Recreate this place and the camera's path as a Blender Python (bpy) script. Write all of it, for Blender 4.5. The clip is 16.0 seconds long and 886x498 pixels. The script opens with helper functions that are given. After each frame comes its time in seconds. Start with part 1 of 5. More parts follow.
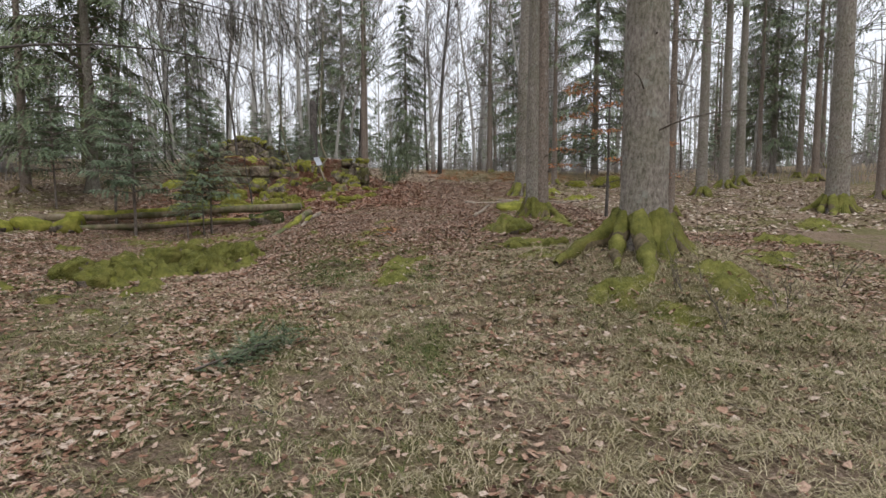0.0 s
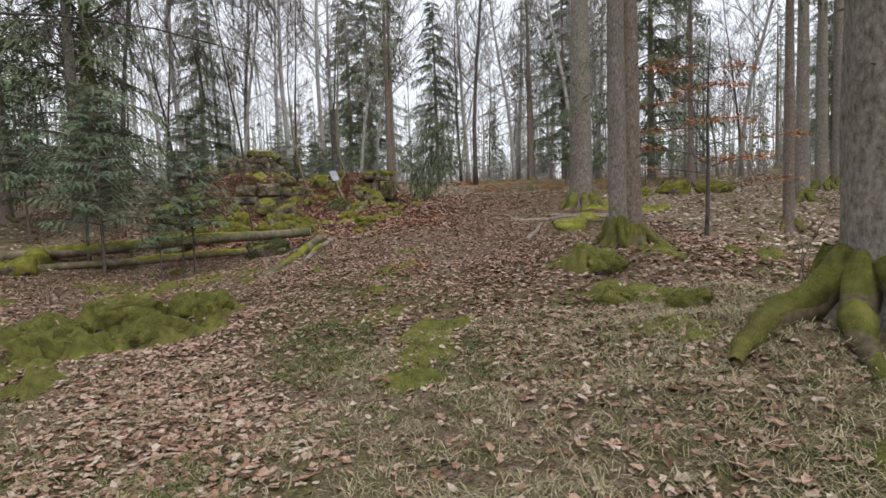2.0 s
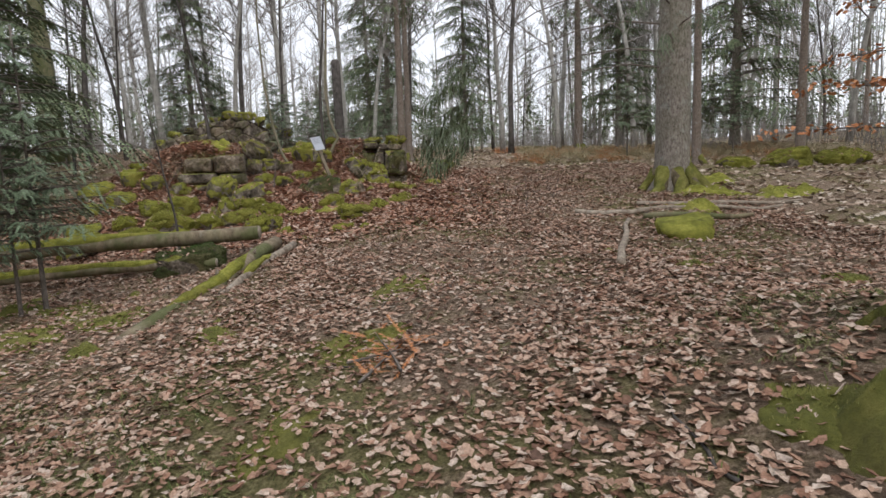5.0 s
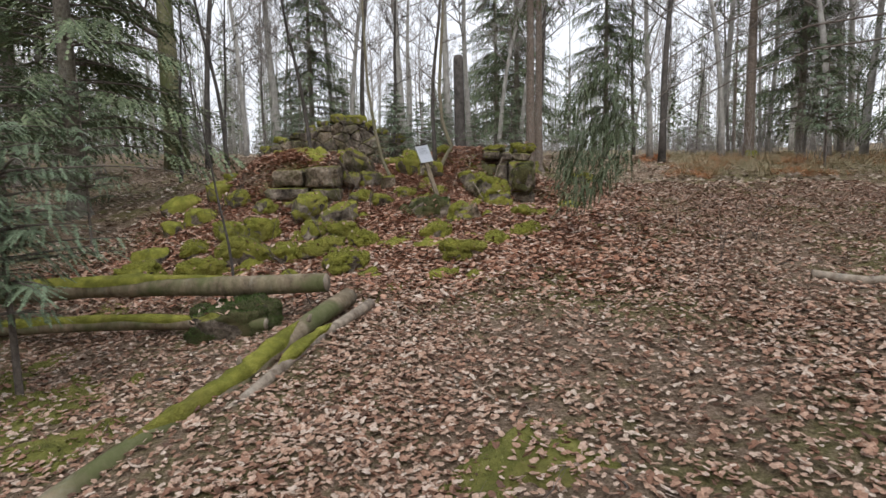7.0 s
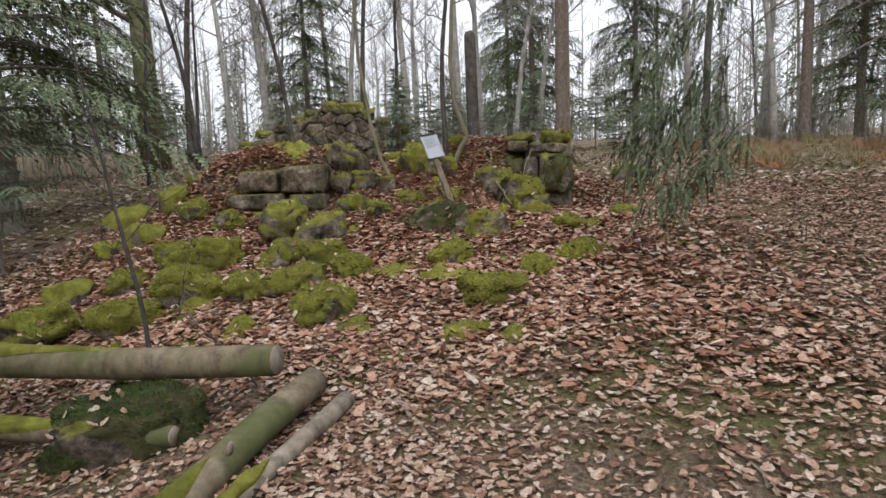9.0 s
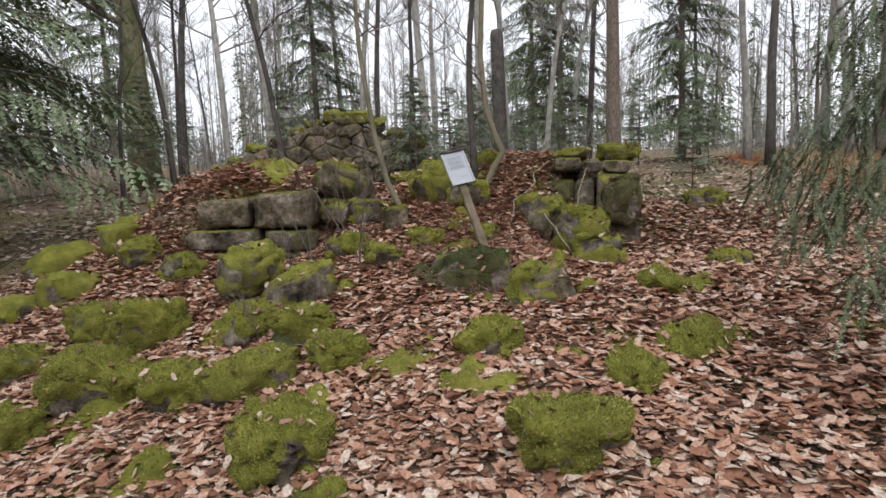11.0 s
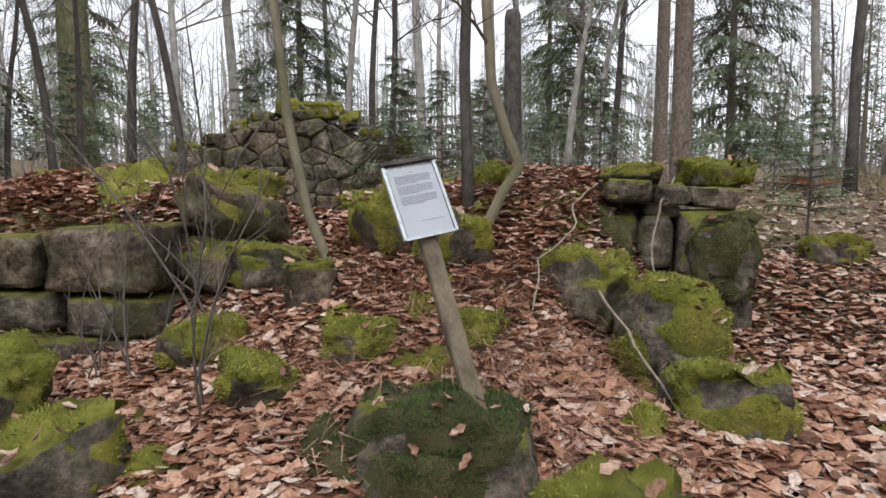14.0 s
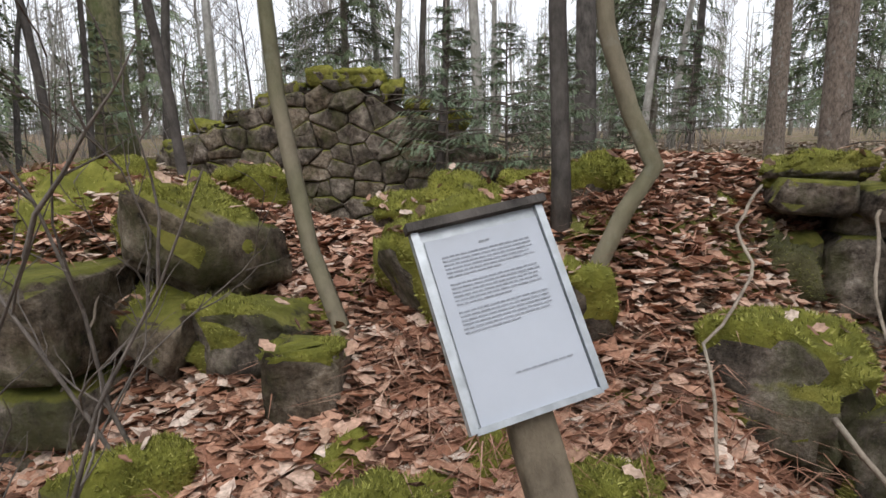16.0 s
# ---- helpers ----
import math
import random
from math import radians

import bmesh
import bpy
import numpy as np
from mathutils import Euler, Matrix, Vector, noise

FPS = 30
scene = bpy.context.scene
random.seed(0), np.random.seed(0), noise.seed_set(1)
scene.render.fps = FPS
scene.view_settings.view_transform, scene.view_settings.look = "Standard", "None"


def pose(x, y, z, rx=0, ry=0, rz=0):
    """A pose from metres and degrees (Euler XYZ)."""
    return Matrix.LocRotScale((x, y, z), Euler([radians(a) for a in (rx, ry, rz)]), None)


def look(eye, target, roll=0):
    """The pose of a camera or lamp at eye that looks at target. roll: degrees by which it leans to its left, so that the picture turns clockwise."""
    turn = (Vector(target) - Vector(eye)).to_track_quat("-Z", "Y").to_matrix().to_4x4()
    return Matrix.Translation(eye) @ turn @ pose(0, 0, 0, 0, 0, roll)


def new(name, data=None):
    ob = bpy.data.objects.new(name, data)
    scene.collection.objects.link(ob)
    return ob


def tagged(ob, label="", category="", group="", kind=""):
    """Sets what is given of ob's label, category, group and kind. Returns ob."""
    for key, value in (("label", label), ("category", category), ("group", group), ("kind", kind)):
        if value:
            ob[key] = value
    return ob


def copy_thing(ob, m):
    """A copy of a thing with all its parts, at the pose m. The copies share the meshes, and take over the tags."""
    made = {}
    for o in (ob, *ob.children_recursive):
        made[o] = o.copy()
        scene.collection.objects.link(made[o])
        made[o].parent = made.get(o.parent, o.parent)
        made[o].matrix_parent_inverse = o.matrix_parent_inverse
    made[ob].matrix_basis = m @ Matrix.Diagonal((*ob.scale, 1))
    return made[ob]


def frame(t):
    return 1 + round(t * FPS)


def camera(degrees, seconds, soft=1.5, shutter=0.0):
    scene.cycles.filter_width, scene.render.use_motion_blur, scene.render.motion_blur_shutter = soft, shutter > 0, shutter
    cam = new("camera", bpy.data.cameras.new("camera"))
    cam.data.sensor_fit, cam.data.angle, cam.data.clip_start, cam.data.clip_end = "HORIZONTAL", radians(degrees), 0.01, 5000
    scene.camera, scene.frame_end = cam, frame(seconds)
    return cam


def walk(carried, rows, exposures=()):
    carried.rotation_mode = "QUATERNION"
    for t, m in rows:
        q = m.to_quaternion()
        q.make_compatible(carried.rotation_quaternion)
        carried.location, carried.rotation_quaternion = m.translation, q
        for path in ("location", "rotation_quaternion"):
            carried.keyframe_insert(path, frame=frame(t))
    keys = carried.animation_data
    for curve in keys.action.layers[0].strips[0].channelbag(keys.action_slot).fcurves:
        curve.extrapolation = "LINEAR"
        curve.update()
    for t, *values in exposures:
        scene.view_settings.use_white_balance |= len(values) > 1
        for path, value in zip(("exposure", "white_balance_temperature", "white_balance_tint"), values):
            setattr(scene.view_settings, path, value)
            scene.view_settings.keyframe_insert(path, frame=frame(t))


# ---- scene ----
cam = camera(76.0, 16.0)
PATH = [
    (0, (0.000, 0.000, 1.450), (0.077, 1.992, 1.285), -0.0),
    (0.5, (-0.079, 0.800, 1.458), (-0.111, 2.793, 1.299), -0.2),
    (1, (-0.110, 1.586, 1.536), (-0.186, 3.580, 1.396), -2.0),
    (1.5, (-0.076, 2.386, 1.628), (-0.163, 4.380, 1.506), -2.4),
    (2, (-0.045, 3.260, 1.669), (-0.091, 5.255, 1.541), -1.9),
    (2.5, (0.023, 3.985, 1.762), (0.013, 5.975, 1.571), -0.7),
    (3, (0.001, 4.725, 1.793), (-0.001, 6.712, 1.567), -0.1),
    (3.2, (-0.004, 4.989, 1.813), (-0.007, 6.975, 1.577), -0.2),
    (5.3, (-0.046, 8.650, 2.051), (-0.261, 10.624, 1.814), -2.2),
    (5.5, (-0.096, 8.947, 2.096), (-0.355, 10.918, 1.871), -2.1),
    (6, (-0.153, 9.681, 2.130), (-0.473, 11.643, 1.912), -2.3),
    (6.5, (-0.262, 10.354, 2.274), (-0.714, 12.289, 2.043), -2.3),
    (7, (-0.459, 10.955, 2.334), (-1.039, 12.856, 2.112), -1.0),
    (7.5, (-0.575, 11.486, 2.384), (-1.255, 13.356, 2.181), 0.1),
    (8, (-0.790, 11.986, 2.372), (-1.526, 13.834, 2.156), 0.4),
    (8.5, (-1.032, 12.545, 2.418), (-1.749, 14.395, 2.161), -0.7),
    (9, (-1.235, 13.251, 2.459), (-1.849, 15.138, 2.214), -2.2),
    (9.2, (-1.328, 13.451, 2.482), (-1.921, 15.346, 2.248), -2.5),
    (11.3, (-2.046, 15.635, 2.691), (-2.725, 17.506, 2.489), -2.2),
    (11.5, (-2.065, 15.846, 2.676), (-2.721, 17.725, 2.477), -2.3),
    (12, (-2.135, 16.405, 2.785), (-2.767, 18.294, 2.608), -2.3),
    (12.5, (-2.220, 16.870, 2.777), (-2.877, 18.752, 2.626), -0.4),
    (13, (-2.298, 17.334, 2.832), (-2.948, 19.220, 2.683), 0.8),
    (13.5, (-2.477, 17.764, 2.893), (-3.157, 19.639, 2.741), 0.8),
    (14, (-2.741, 18.214, 2.887), (-3.437, 20.081, 2.711), -0.0),
    (14.5, (-2.921, 18.597, 2.937), (-3.548, 20.488, 2.752), -1.1),
    (15, (-2.992, 18.973, 2.958), (-3.632, 20.857, 2.751), -0.9),
    (15.5, (-3.149, 19.264, 2.984), (-3.936, 21.087, 2.738), -0.7),
    (16, (-3.336, 19.488, 3.117), (-4.199, 21.268, 2.825), -0.8),
]
walk(cam, [(t, look(eye, target, roll)) for t, eye, target, roll in PATH], [(0, 0.16), (6, 0.24), (9, 0.28), (12, 0.36), (16, 0.4)])

# ---- light: overcast winter day ----
world = bpy.data.worlds.new("overcast_sky")
scene.world = world
world.use_nodes = True
wn, wl = world.node_tree.nodes, world.node_tree.links
sky = wn.new("ShaderNodeTexSky")
sky.sky_type = "NISHITA"
sky.sun_disc = False
sky.sun_elevation, sky.sun_rotation = radians(38), radians(200)
sky.dust_density, sky.air_density = 4.0, 1.0
cloud = wn.new("ShaderNodeMix")
cloud.data_type = "RGBA"
cloud.inputs[0].default_value = 0.9
cloud.inputs[7].default_value = (8.25, 8.5, 9.2, 1)
wl.new(sky.outputs[0], cloud.inputs[6])
bg = wn["Background"]
wl.new(cloud.outputs[2], bg.inputs[0])
bg.inputs[1].default_value = 0.118
sun = new("sun", bpy.data.lights.new("sun", "SUN"))
sun.data.energy, sun.data.angle, sun.data.color = 1.5, radians(50), (1.0, 0.96, 0.9)
sun.matrix_world = look((10, -20, 30), (0, 0, 0))


# ---- materials ----
def nodes(name, rough=0.85):
    m = bpy.data.materials.new(name)
    m.use_nodes = True
    nt = m.node_tree
    b = nt.nodes["Principled BSDF"]
    b.inputs["Roughness"].default_value = rough
    b.inputs["Specular IOR Level"].default_value = 0.25
    return m, nt, b


def tex(nt, scale, detail=6, rough=0.6, coord="Object", stretch=None):
    """A noise value between 0 and 1 in real-world size."""
    c = nt.nodes.new("ShaderNodeTexCoord") if coord != "World" else nt.nodes.new("ShaderNodeNewGeometry")
    out = c.outputs["Position"] if coord == "World" else c.outputs[coord]
    if stretch:
        mp = nt.nodes.new("ShaderNodeMapping")
        mp.inputs["Scale"].default_value = stretch
        nt.links.new(out, mp.inputs[0])
        out = mp.outputs[0]
    n = nt.nodes.new("ShaderNodeTexNoise")
    n.inputs["Scale"].default_value, n.inputs["Detail"].default_value, n.inputs["Roughness"].default_value = scale, detail, rough
    nt.links.new(out, n.inputs["Vector"])
    return n.outputs["Fac"]


def ramp(nt, fac, stops):
    r = nt.nodes.new("ShaderNodeValToRGB")
    e = r.color_ramp.elements
    while len(e) < len(stops):
        e.new(0.5)
    for el, (p, c) in zip(e, stops):
        el.position, el.color = p, (*c, 1)
    nt.links.new(fac, r.inputs[0])
    return r.outputs[0]


def mixc(nt, fac, a, b):
    m = nt.nodes.new("ShaderNodeMix")
    m.data_type = "RGBA"
    for v, s in ((fac, 0), (a, 6), (b, 7)):
        if hasattr(v, "links"):
            nt.links.new(v, m.inputs[s])
        else:
            m.inputs[s].default_value = v if s == 0 else (*v, 1)
    return m.outputs[2]


def maths(nt, op, a, b=0.0, clamp=False):
    m = nt.nodes.new("ShaderNodeMath")
    m.operation, m.use_clamp = op, clamp
    for i, v in enumerate((a, b)):
        if hasattr(v, "links"):
            nt.links.new(v, m.inputs[i])
        else:
            m.inputs[i].default_value = v
    return m.outputs[0]


def bump(nt, b, height, dist, strength=1.0):
    n = nt.nodes.new("ShaderNodeBump")
    n.inputs["Distance"].default_value, n.inputs["Strength"].default_value = dist, strength
    nt.links.new(height, n.inputs["Height"])
    nt.links.new(n.outputs[0], b.inputs["Normal"])


def upness(nt):
    g = nt.nodes.new("ShaderNodeNewGeometry")
    s = nt.nodes.new("ShaderNodeSeparateXYZ")
    nt.links.new(g.outputs["Normal"], s.inputs[0])
    return s.outputs[2]


def island(nt):
    return nt.nodes.new("ShaderNodeNewGeometry").outputs["Random Per Island"]


def base(nt, b, col):
    nt.links.new(col, b.inputs["Base Color"])


def mat_bark(name, dark, light, scale=9, lichen=0.0, green=0.0):
    m, nt, b = nodes(name, 0.9)
    grain = tex(nt, scale, 9, 0.7, stretch=(1, 1, 0.55))
    blot = tex(nt, 1.7, 4)
    col = ramp(nt, grain, [(0.32, dark), (0.5, tuple((p + q) / 2 for p, q in zip(dark, light))), (0.68, light)])
    if lichen:
        spots = ramp(nt, tex(nt, 6, 7, 0.7), [(0.56, (0, 0, 0)), (0.66, (1, 1, 1))])
        col = mixc(nt, maths(nt, "MULTIPLY", spots, lichen), col, (0.34, 0.36, 0.33))
    if green:
        g = ramp(nt, blot, [(0.42, (0, 0, 0)), (0.6, (1, 1, 1))])
        col = mixc(nt, maths(nt, "MULTIPLY", g, green), col, (0.085, 0.11, 0.035))
    base(nt, b, col)
    bump(nt, b, grain, 0.02, 0.9)
    return m


def moss_colour(nt, bright=1.0):
    a = ramp(nt, tex(nt, 5, 8, 0.7), [(0.28, (0.085 * bright, 0.09 * bright, 0.022)), (0.5, (0.2 * bright, 0.205 * bright, 0.042)), (0.7, (0.36 * bright, 0.35 * bright, 0.085))])
    return mixc(nt, ramp(nt, tex(nt, 1.3, 3), [(0.5, (0, 0, 0)), (0.72, (0.45, 0.45, 0.45))]), a, (0.14, 0.1, 0.045))


def mat_moss(name, bright=1.0):
    m, nt, b = nodes(name, 0.95)
    base(nt, b, moss_colour(nt, bright))
    h = tex(nt, 45, 6, 0.75)
    bump(nt, b, h, 0.03, 1.0)
    return m


def mat_stone(name, moss=0.5, warm=0.0):
    m, nt, b = nodes(name, 0.88)
    n1, n2 = tex(nt, 5, 10, 0.72, "World"), tex(nt, 30, 8, 0.75, "World")
    col = ramp(nt, n1, [(0.33, (0.03, 0.026, 0.022)), (0.43, (0.13 + warm, 0.112 + warm * 0.6, 0.098)), (0.54, (0.26 + warm, 0.235 + warm * 0.6, 0.21)), (0.68, (0.47 + warm, 0.44 + warm * 0.6, 0.4))])
    col = mixc(nt, ramp(nt, n2, [(0.6, (0, 0, 0)), (0.7, (0.6, 0.6, 0.6))]), col, (0.29, 0.29, 0.26))
    stain = ramp(nt, tex(nt, 3.1, 6, 0.7, "World"), [(0.42, (0.55, 0.53, 0.5)), (0.58, (1.15, 1.1, 1.05))])
    mx = nt.nodes.new("ShaderNodeMix")
    mx.data_type, mx.blend_type = "RGBA", "MULTIPLY"
    mx.inputs[0].default_value = 1
    nt.links.new(col, mx.inputs[6])
    nt.links.new(stain, mx.inputs[7])
    grit = nt.nodes.new("ShaderNodeMix")
    grit.data_type, grit.blend_type = "RGBA", "MULTIPLY"
    grit.inputs[0].default_value = 1
    nt.links.new(mx.outputs[2], grit.inputs[6])
    nt.links.new(ramp(nt, tex(nt, 17, 12, 0.85, "World"), [(0.38, (0.3, 0.28, 0.26)), (0.5, (0.9, 0.88, 0.85)), (0.62, (1.35, 1.33, 1.3))]), grit.inputs[7])
    col = grit.outputs[2]
    algae = ramp(nt, tex(nt, 2.3, 7, 0.75, "World", (1, 1, 0.7)), [(0.5, (0, 0, 0)), (0.64, (0.7, 0.7, 0.7))])
    col = mixc(nt, algae, col, (0.1, 0.105, 0.04))
    up = ramp(nt, maths(nt, "ADD", maths(nt, "MULTIPLY", upness(nt), 0.6), n1), [(0.98 - moss * 0.5, (0, 0, 0)), (1.1 - moss * 0.5, (1, 1, 1))])
    col = mixc(nt, up, col, moss_colour(nt))
    base(nt, b, col)
    bump(nt, b, maths(nt, "ADD", n1, maths(nt, "MULTIPLY", n2, 0.5)), 0.06, 1.0)
    return m


def mat_islands(name, stops, rough=0.8, tint=6.0, bumpy=0.0):
    """For leaves, blades and needles: each piece takes one colour of the ramp, with fine spots."""
    m, nt, b = nodes(name, rough)
    r = ramp(nt, island(nt), stops)
    spots = ramp(nt, tex(nt, 60, 3, coord="World"), [(0.35, (0.62, 0.6, 0.58)), (0.65, (1.1, 1.1, 1.1))])
    mx = nt.nodes.new("ShaderNodeMix")
    mx.data_type, mx.blend_type = "RGBA", "MULTIPLY"
    mx.inputs[0].default_value = 1
    nt.links.new(r, mx.inputs[6])
    nt.links.new(spots, mx.inputs[7])
    base(nt, b, mx.outputs[2])
    return m


def mat_ground():
    m, nt, b = nodes("forest_floor", 0.95)
    fine, mid, big = tex(nt, 38, 8, 0.7, "World"), tex(nt, 5, 6, 0.6, "World"), tex(nt, 0.6, 4, 0.55, "World")
    col = ramp(nt, fine, [(0.3, (0.07, 0.05, 0.036)), (0.46, (0.2, 0.145, 0.1)), (0.58, (0.34, 0.25, 0.185)), (0.72, (0.5, 0.41, 0.33))])
    mask = ramp(nt, maths(nt, "ADD", maths(nt, "MULTIPLY", big, 0.65), maths(nt, "MULTIPLY", mid, 0.4)), [(0.49, (0, 0, 0)), (0.6, (0.8, 0.8, 0.8))])
    green = ramp(nt, fine, [(0.3, (0.06, 0.06, 0.022)), (0.55, (0.19, 0.18, 0.065)), (0.72, (0.34, 0.31, 0.15))])
    base(nt, b, mixc(nt, mask, col, green))
    bump(nt, b, maths(nt, "ADD", fine, mid), 0.05, 1.0)
    return m


def mat_plain(name, col, rough=0.6, metal=0.0, var=0.12, scale=14):
    m, nt, b = nodes(name, rough)
    b.inputs["Metallic"].default_value = metal
    lo, hi = tuple(c * (1 - var) for c in col), tuple(c * (1 + var) for c in col)
    base(nt, b, ramp(nt, tex(nt, scale, 6), [(0.35, lo), (0.65, hi)]))
    return m


M_GROUND = mat_ground()
M_SPRUCE = mat_bark("spruce_bark", (0.085, 0.071, 0.06), (0.37, 0.335, 0.295), 26, 0.6, 0.2)
M_SPRUCE_RED = mat_bark("reddish_spruce_bark", (0.075, 0.058, 0.048), (0.31, 0.255, 0.215), 22, 0.6)
# Grey bark of the surrounding wood, its colour lightened to stand for haze.
M_GREY = mat_bark("hazed_grey_bark", (0.2, 0.19, 0.18), (0.5, 0.485, 0.46), 7, 0.4, 0.1)
M_GREY_TWIG = mat_bark("grey_twig_bark", (0.16, 0.145, 0.135), (0.4, 0.37, 0.35), 9)
M_OAK = mat_bark("mossy_oak_bark", (0.08, 0.08, 0.045), (0.3, 0.28, 0.17), 12, 0.1, 0.7)
M_DARK = mat_bark("dark_bark", (0.04, 0.036, 0.034), (0.15, 0.135, 0.125), 9)
M_ALDER = mat_bark("smooth_alder_bark", (0.12, 0.105, 0.075), (0.27, 0.235, 0.17), 5, 0.2, 0.3)
M_TWIG = mat_bark("twig_bark", (0.08, 0.068, 0.06), (0.25, 0.215, 0.19), 20)
M_LOG = mat_bark("mossy_log_bark", (0.09, 0.07, 0.045), (0.33, 0.27, 0.19), 7, 0.2, 0.75)
M_ROOT = mat_bark("mossy_root_bark", (0.06, 0.05, 0.03), (0.2, 0.16, 0.1), 14, 0.0, 0.0)
M_DEADWOOD = mat_bark("weathered_deadwood", (0.14, 0.11, 0.085), (0.42, 0.36, 0.29), 10, 0.2)
M_POST = mat_bark("weathered_board", (0.1, 0.082, 0.06), (0.29, 0.24, 0.175), 9)
M_MOSS = mat_moss("moss", 1.15)
M_MOSS_DARK = mat_moss("dark_green_moss", 0.45)
M_MOSS_FLAT = mat_moss("trodden_moss", 0.85)
M_STONE = mat_stone("field_stone", 0.35)
M_STONE_MOSSY = mat_stone("mossy_stone", 0.75)
M_STONE_BARE = mat_stone("wall_stone", 0.12)
M_STONE_WARM = mat_stone("brown_stone", 0.2, 0.03)
M_SOIL = mat_plain("dark_soil", (0.035, 0.026, 0.02), 0.95, 0, 0.4, 20)
M_LEAF = mat_islands("fallen_leaf", [(0.0, (0.11, 0.066, 0.048)), (0.2, (0.28, 0.15, 0.1)), (0.45, (0.44, 0.28, 0.2)), (0.75, (0.53, 0.385, 0.3)), (0.97, (0.6, 0.5, 0.42))], 0.7)
M_LEAF_RUSSET = mat_islands("russet_leaf", [(0.0, (0.1, 0.052, 0.036)), (0.2, (0.31, 0.145, 0.09)), (0.5, (0.5, 0.285, 0.195)), (0.8, (0.6, 0.41, 0.315)), (0.98, (0.68, 0.57, 0.49))], 0.7)
# Far litter: paler than M_LEAF, with distance haze put into the colour.
M_LEAF_PALE = mat_islands("hazed_leaf", [(0.0, (0.3, 0.21, 0.15)), (0.5, (0.52, 0.41, 0.32)), (1.0, (0.72, 0.64, 0.55))], 0.7)
M_BEECH = mat_islands("withered_beech_leaf", [(0.0, (0.4, 0.15, 0.06)), (1.0, (0.62, 0.3, 0.14))], 0.7)
M_NEEDLE = mat_islands("spruce_needles", [(0.0, (0.08, 0.115, 0.06)), (0.6, (0.18, 0.235, 0.13)), (1.0, (0.28, 0.33, 0.2))], 0.6)
M_NEEDLE_BOUGH = mat_islands("spruce_bough_needles", [(0.0, (0.05, 0.075, 0.04)), (1.0, (0.16, 0.2, 0.11))], 0.6)
M_NEEDLE_YOUNG = mat_islands("young_spruce_needles", [(0.0, (0.1, 0.145, 0.09)), (1.0, (0.25, 0.33, 0.21))], 0.6)
M_GRASS = mat_islands("withered_grass", [(0.0, (0.15, 0.15, 0.06)), (0.35, (0.36, 0.31, 0.18)), (1.0, (0.58, 0.51, 0.36))], 0.8)
M_HANGING = mat_islands("dark_hanging_twigs", [(0.0, (0.06, 0.06, 0.055)), (0.6, (0.11, 0.105, 0.095)), (1.0, (0.16, 0.17, 0.13))], 0.8)
M_BRACKEN = mat_islands("dead_bracken", [(0.0, (0.17, 0.075, 0.05)), (0.6, (0.36, 0.18, 0.12)), (1.0, (0.5, 0.33, 0.24))], 0.8)
M_GRASS_GREEN = mat_islands("green_grass", [(0.0, (0.05, 0.075, 0.02)), (0.6, (0.14, 0.17, 0.05)), (1.0, (0.32, 0.3, 0.14))], 0.8)
M_MOSS_TIP = mat_islands("moss_tips", [(0.0, (0.11, 0.115, 0.03)), (0.5, (0.28, 0.29, 0.06)), (1.0, (0.5, 0.49, 0.15))], 0.9)
M_MOSS_TIP_DULL = mat_islands("dull_moss_tips", [(0.0, (0.11, 0.115, 0.035)), (0.5, (0.24, 0.255, 0.075)), (1.0, (0.38, 0.375, 0.15))], 0.9)
M_MOSS_TIP_DARK = mat_islands("dark_moss_tips", [(0.0, (0.03, 0.06, 0.018)), (1.0, (0.125, 0.2, 0.05))], 0.9)
M_ZINC = mat_plain("zinc_sheet", (0.42, 0.45, 0.48), 0.45, 0.7, 0.15, 30)
M_PAPER = mat_plain("laminated_paper", (0.43, 0.465, 0.53), 0.35, 0, 0.04, 6)
M_INK = mat_plain("faded_print", (0.27, 0.29, 0.33), 0.7, 0, 0.2, 90)


# ---- mesh tools ----
class Geo:
    """Points and faces on their way to one mesh."""

    def __init__(self):
        self.v, self.f = [], []

    def add(self, v, f):
        o = len(self.v)
        self.v.extend(v)
        self.f.extend([tuple(i + o for i in q) for q in f])

    def mesh(self, name, mat, smooth=True):
        me = bpy.data.meshes.new(name)
        me.from_pydata([tuple(p) for p in self.v], [], self.f)
        me.materials.append(mat)
        if smooth:
            me.polygons.foreach_set("use_smooth", [True] * len(me.polygons))
        me.update()
        return me


def part(name, g, mat, parent=None, label="", smooth=True):
    ob = new(name, g.mesh(name, mat, smooth) if isinstance(g, Geo) else g)
    if parent is not None:
        ob.parent = parent
    if label:
        ob["label"] = label
    return ob


def thing(name, label, category, at=(0, 0, 0), rz=0, group="", kind=""):
    ob = new(name)
    ob.empty_display_size = 0.1
    ob.matrix_basis = pose(*at, 0, 0, rz)
    return tagged(ob, label, category, group, kind)


def nz(p, s=1.0):
    return noise.noise(Vector(p) * s)


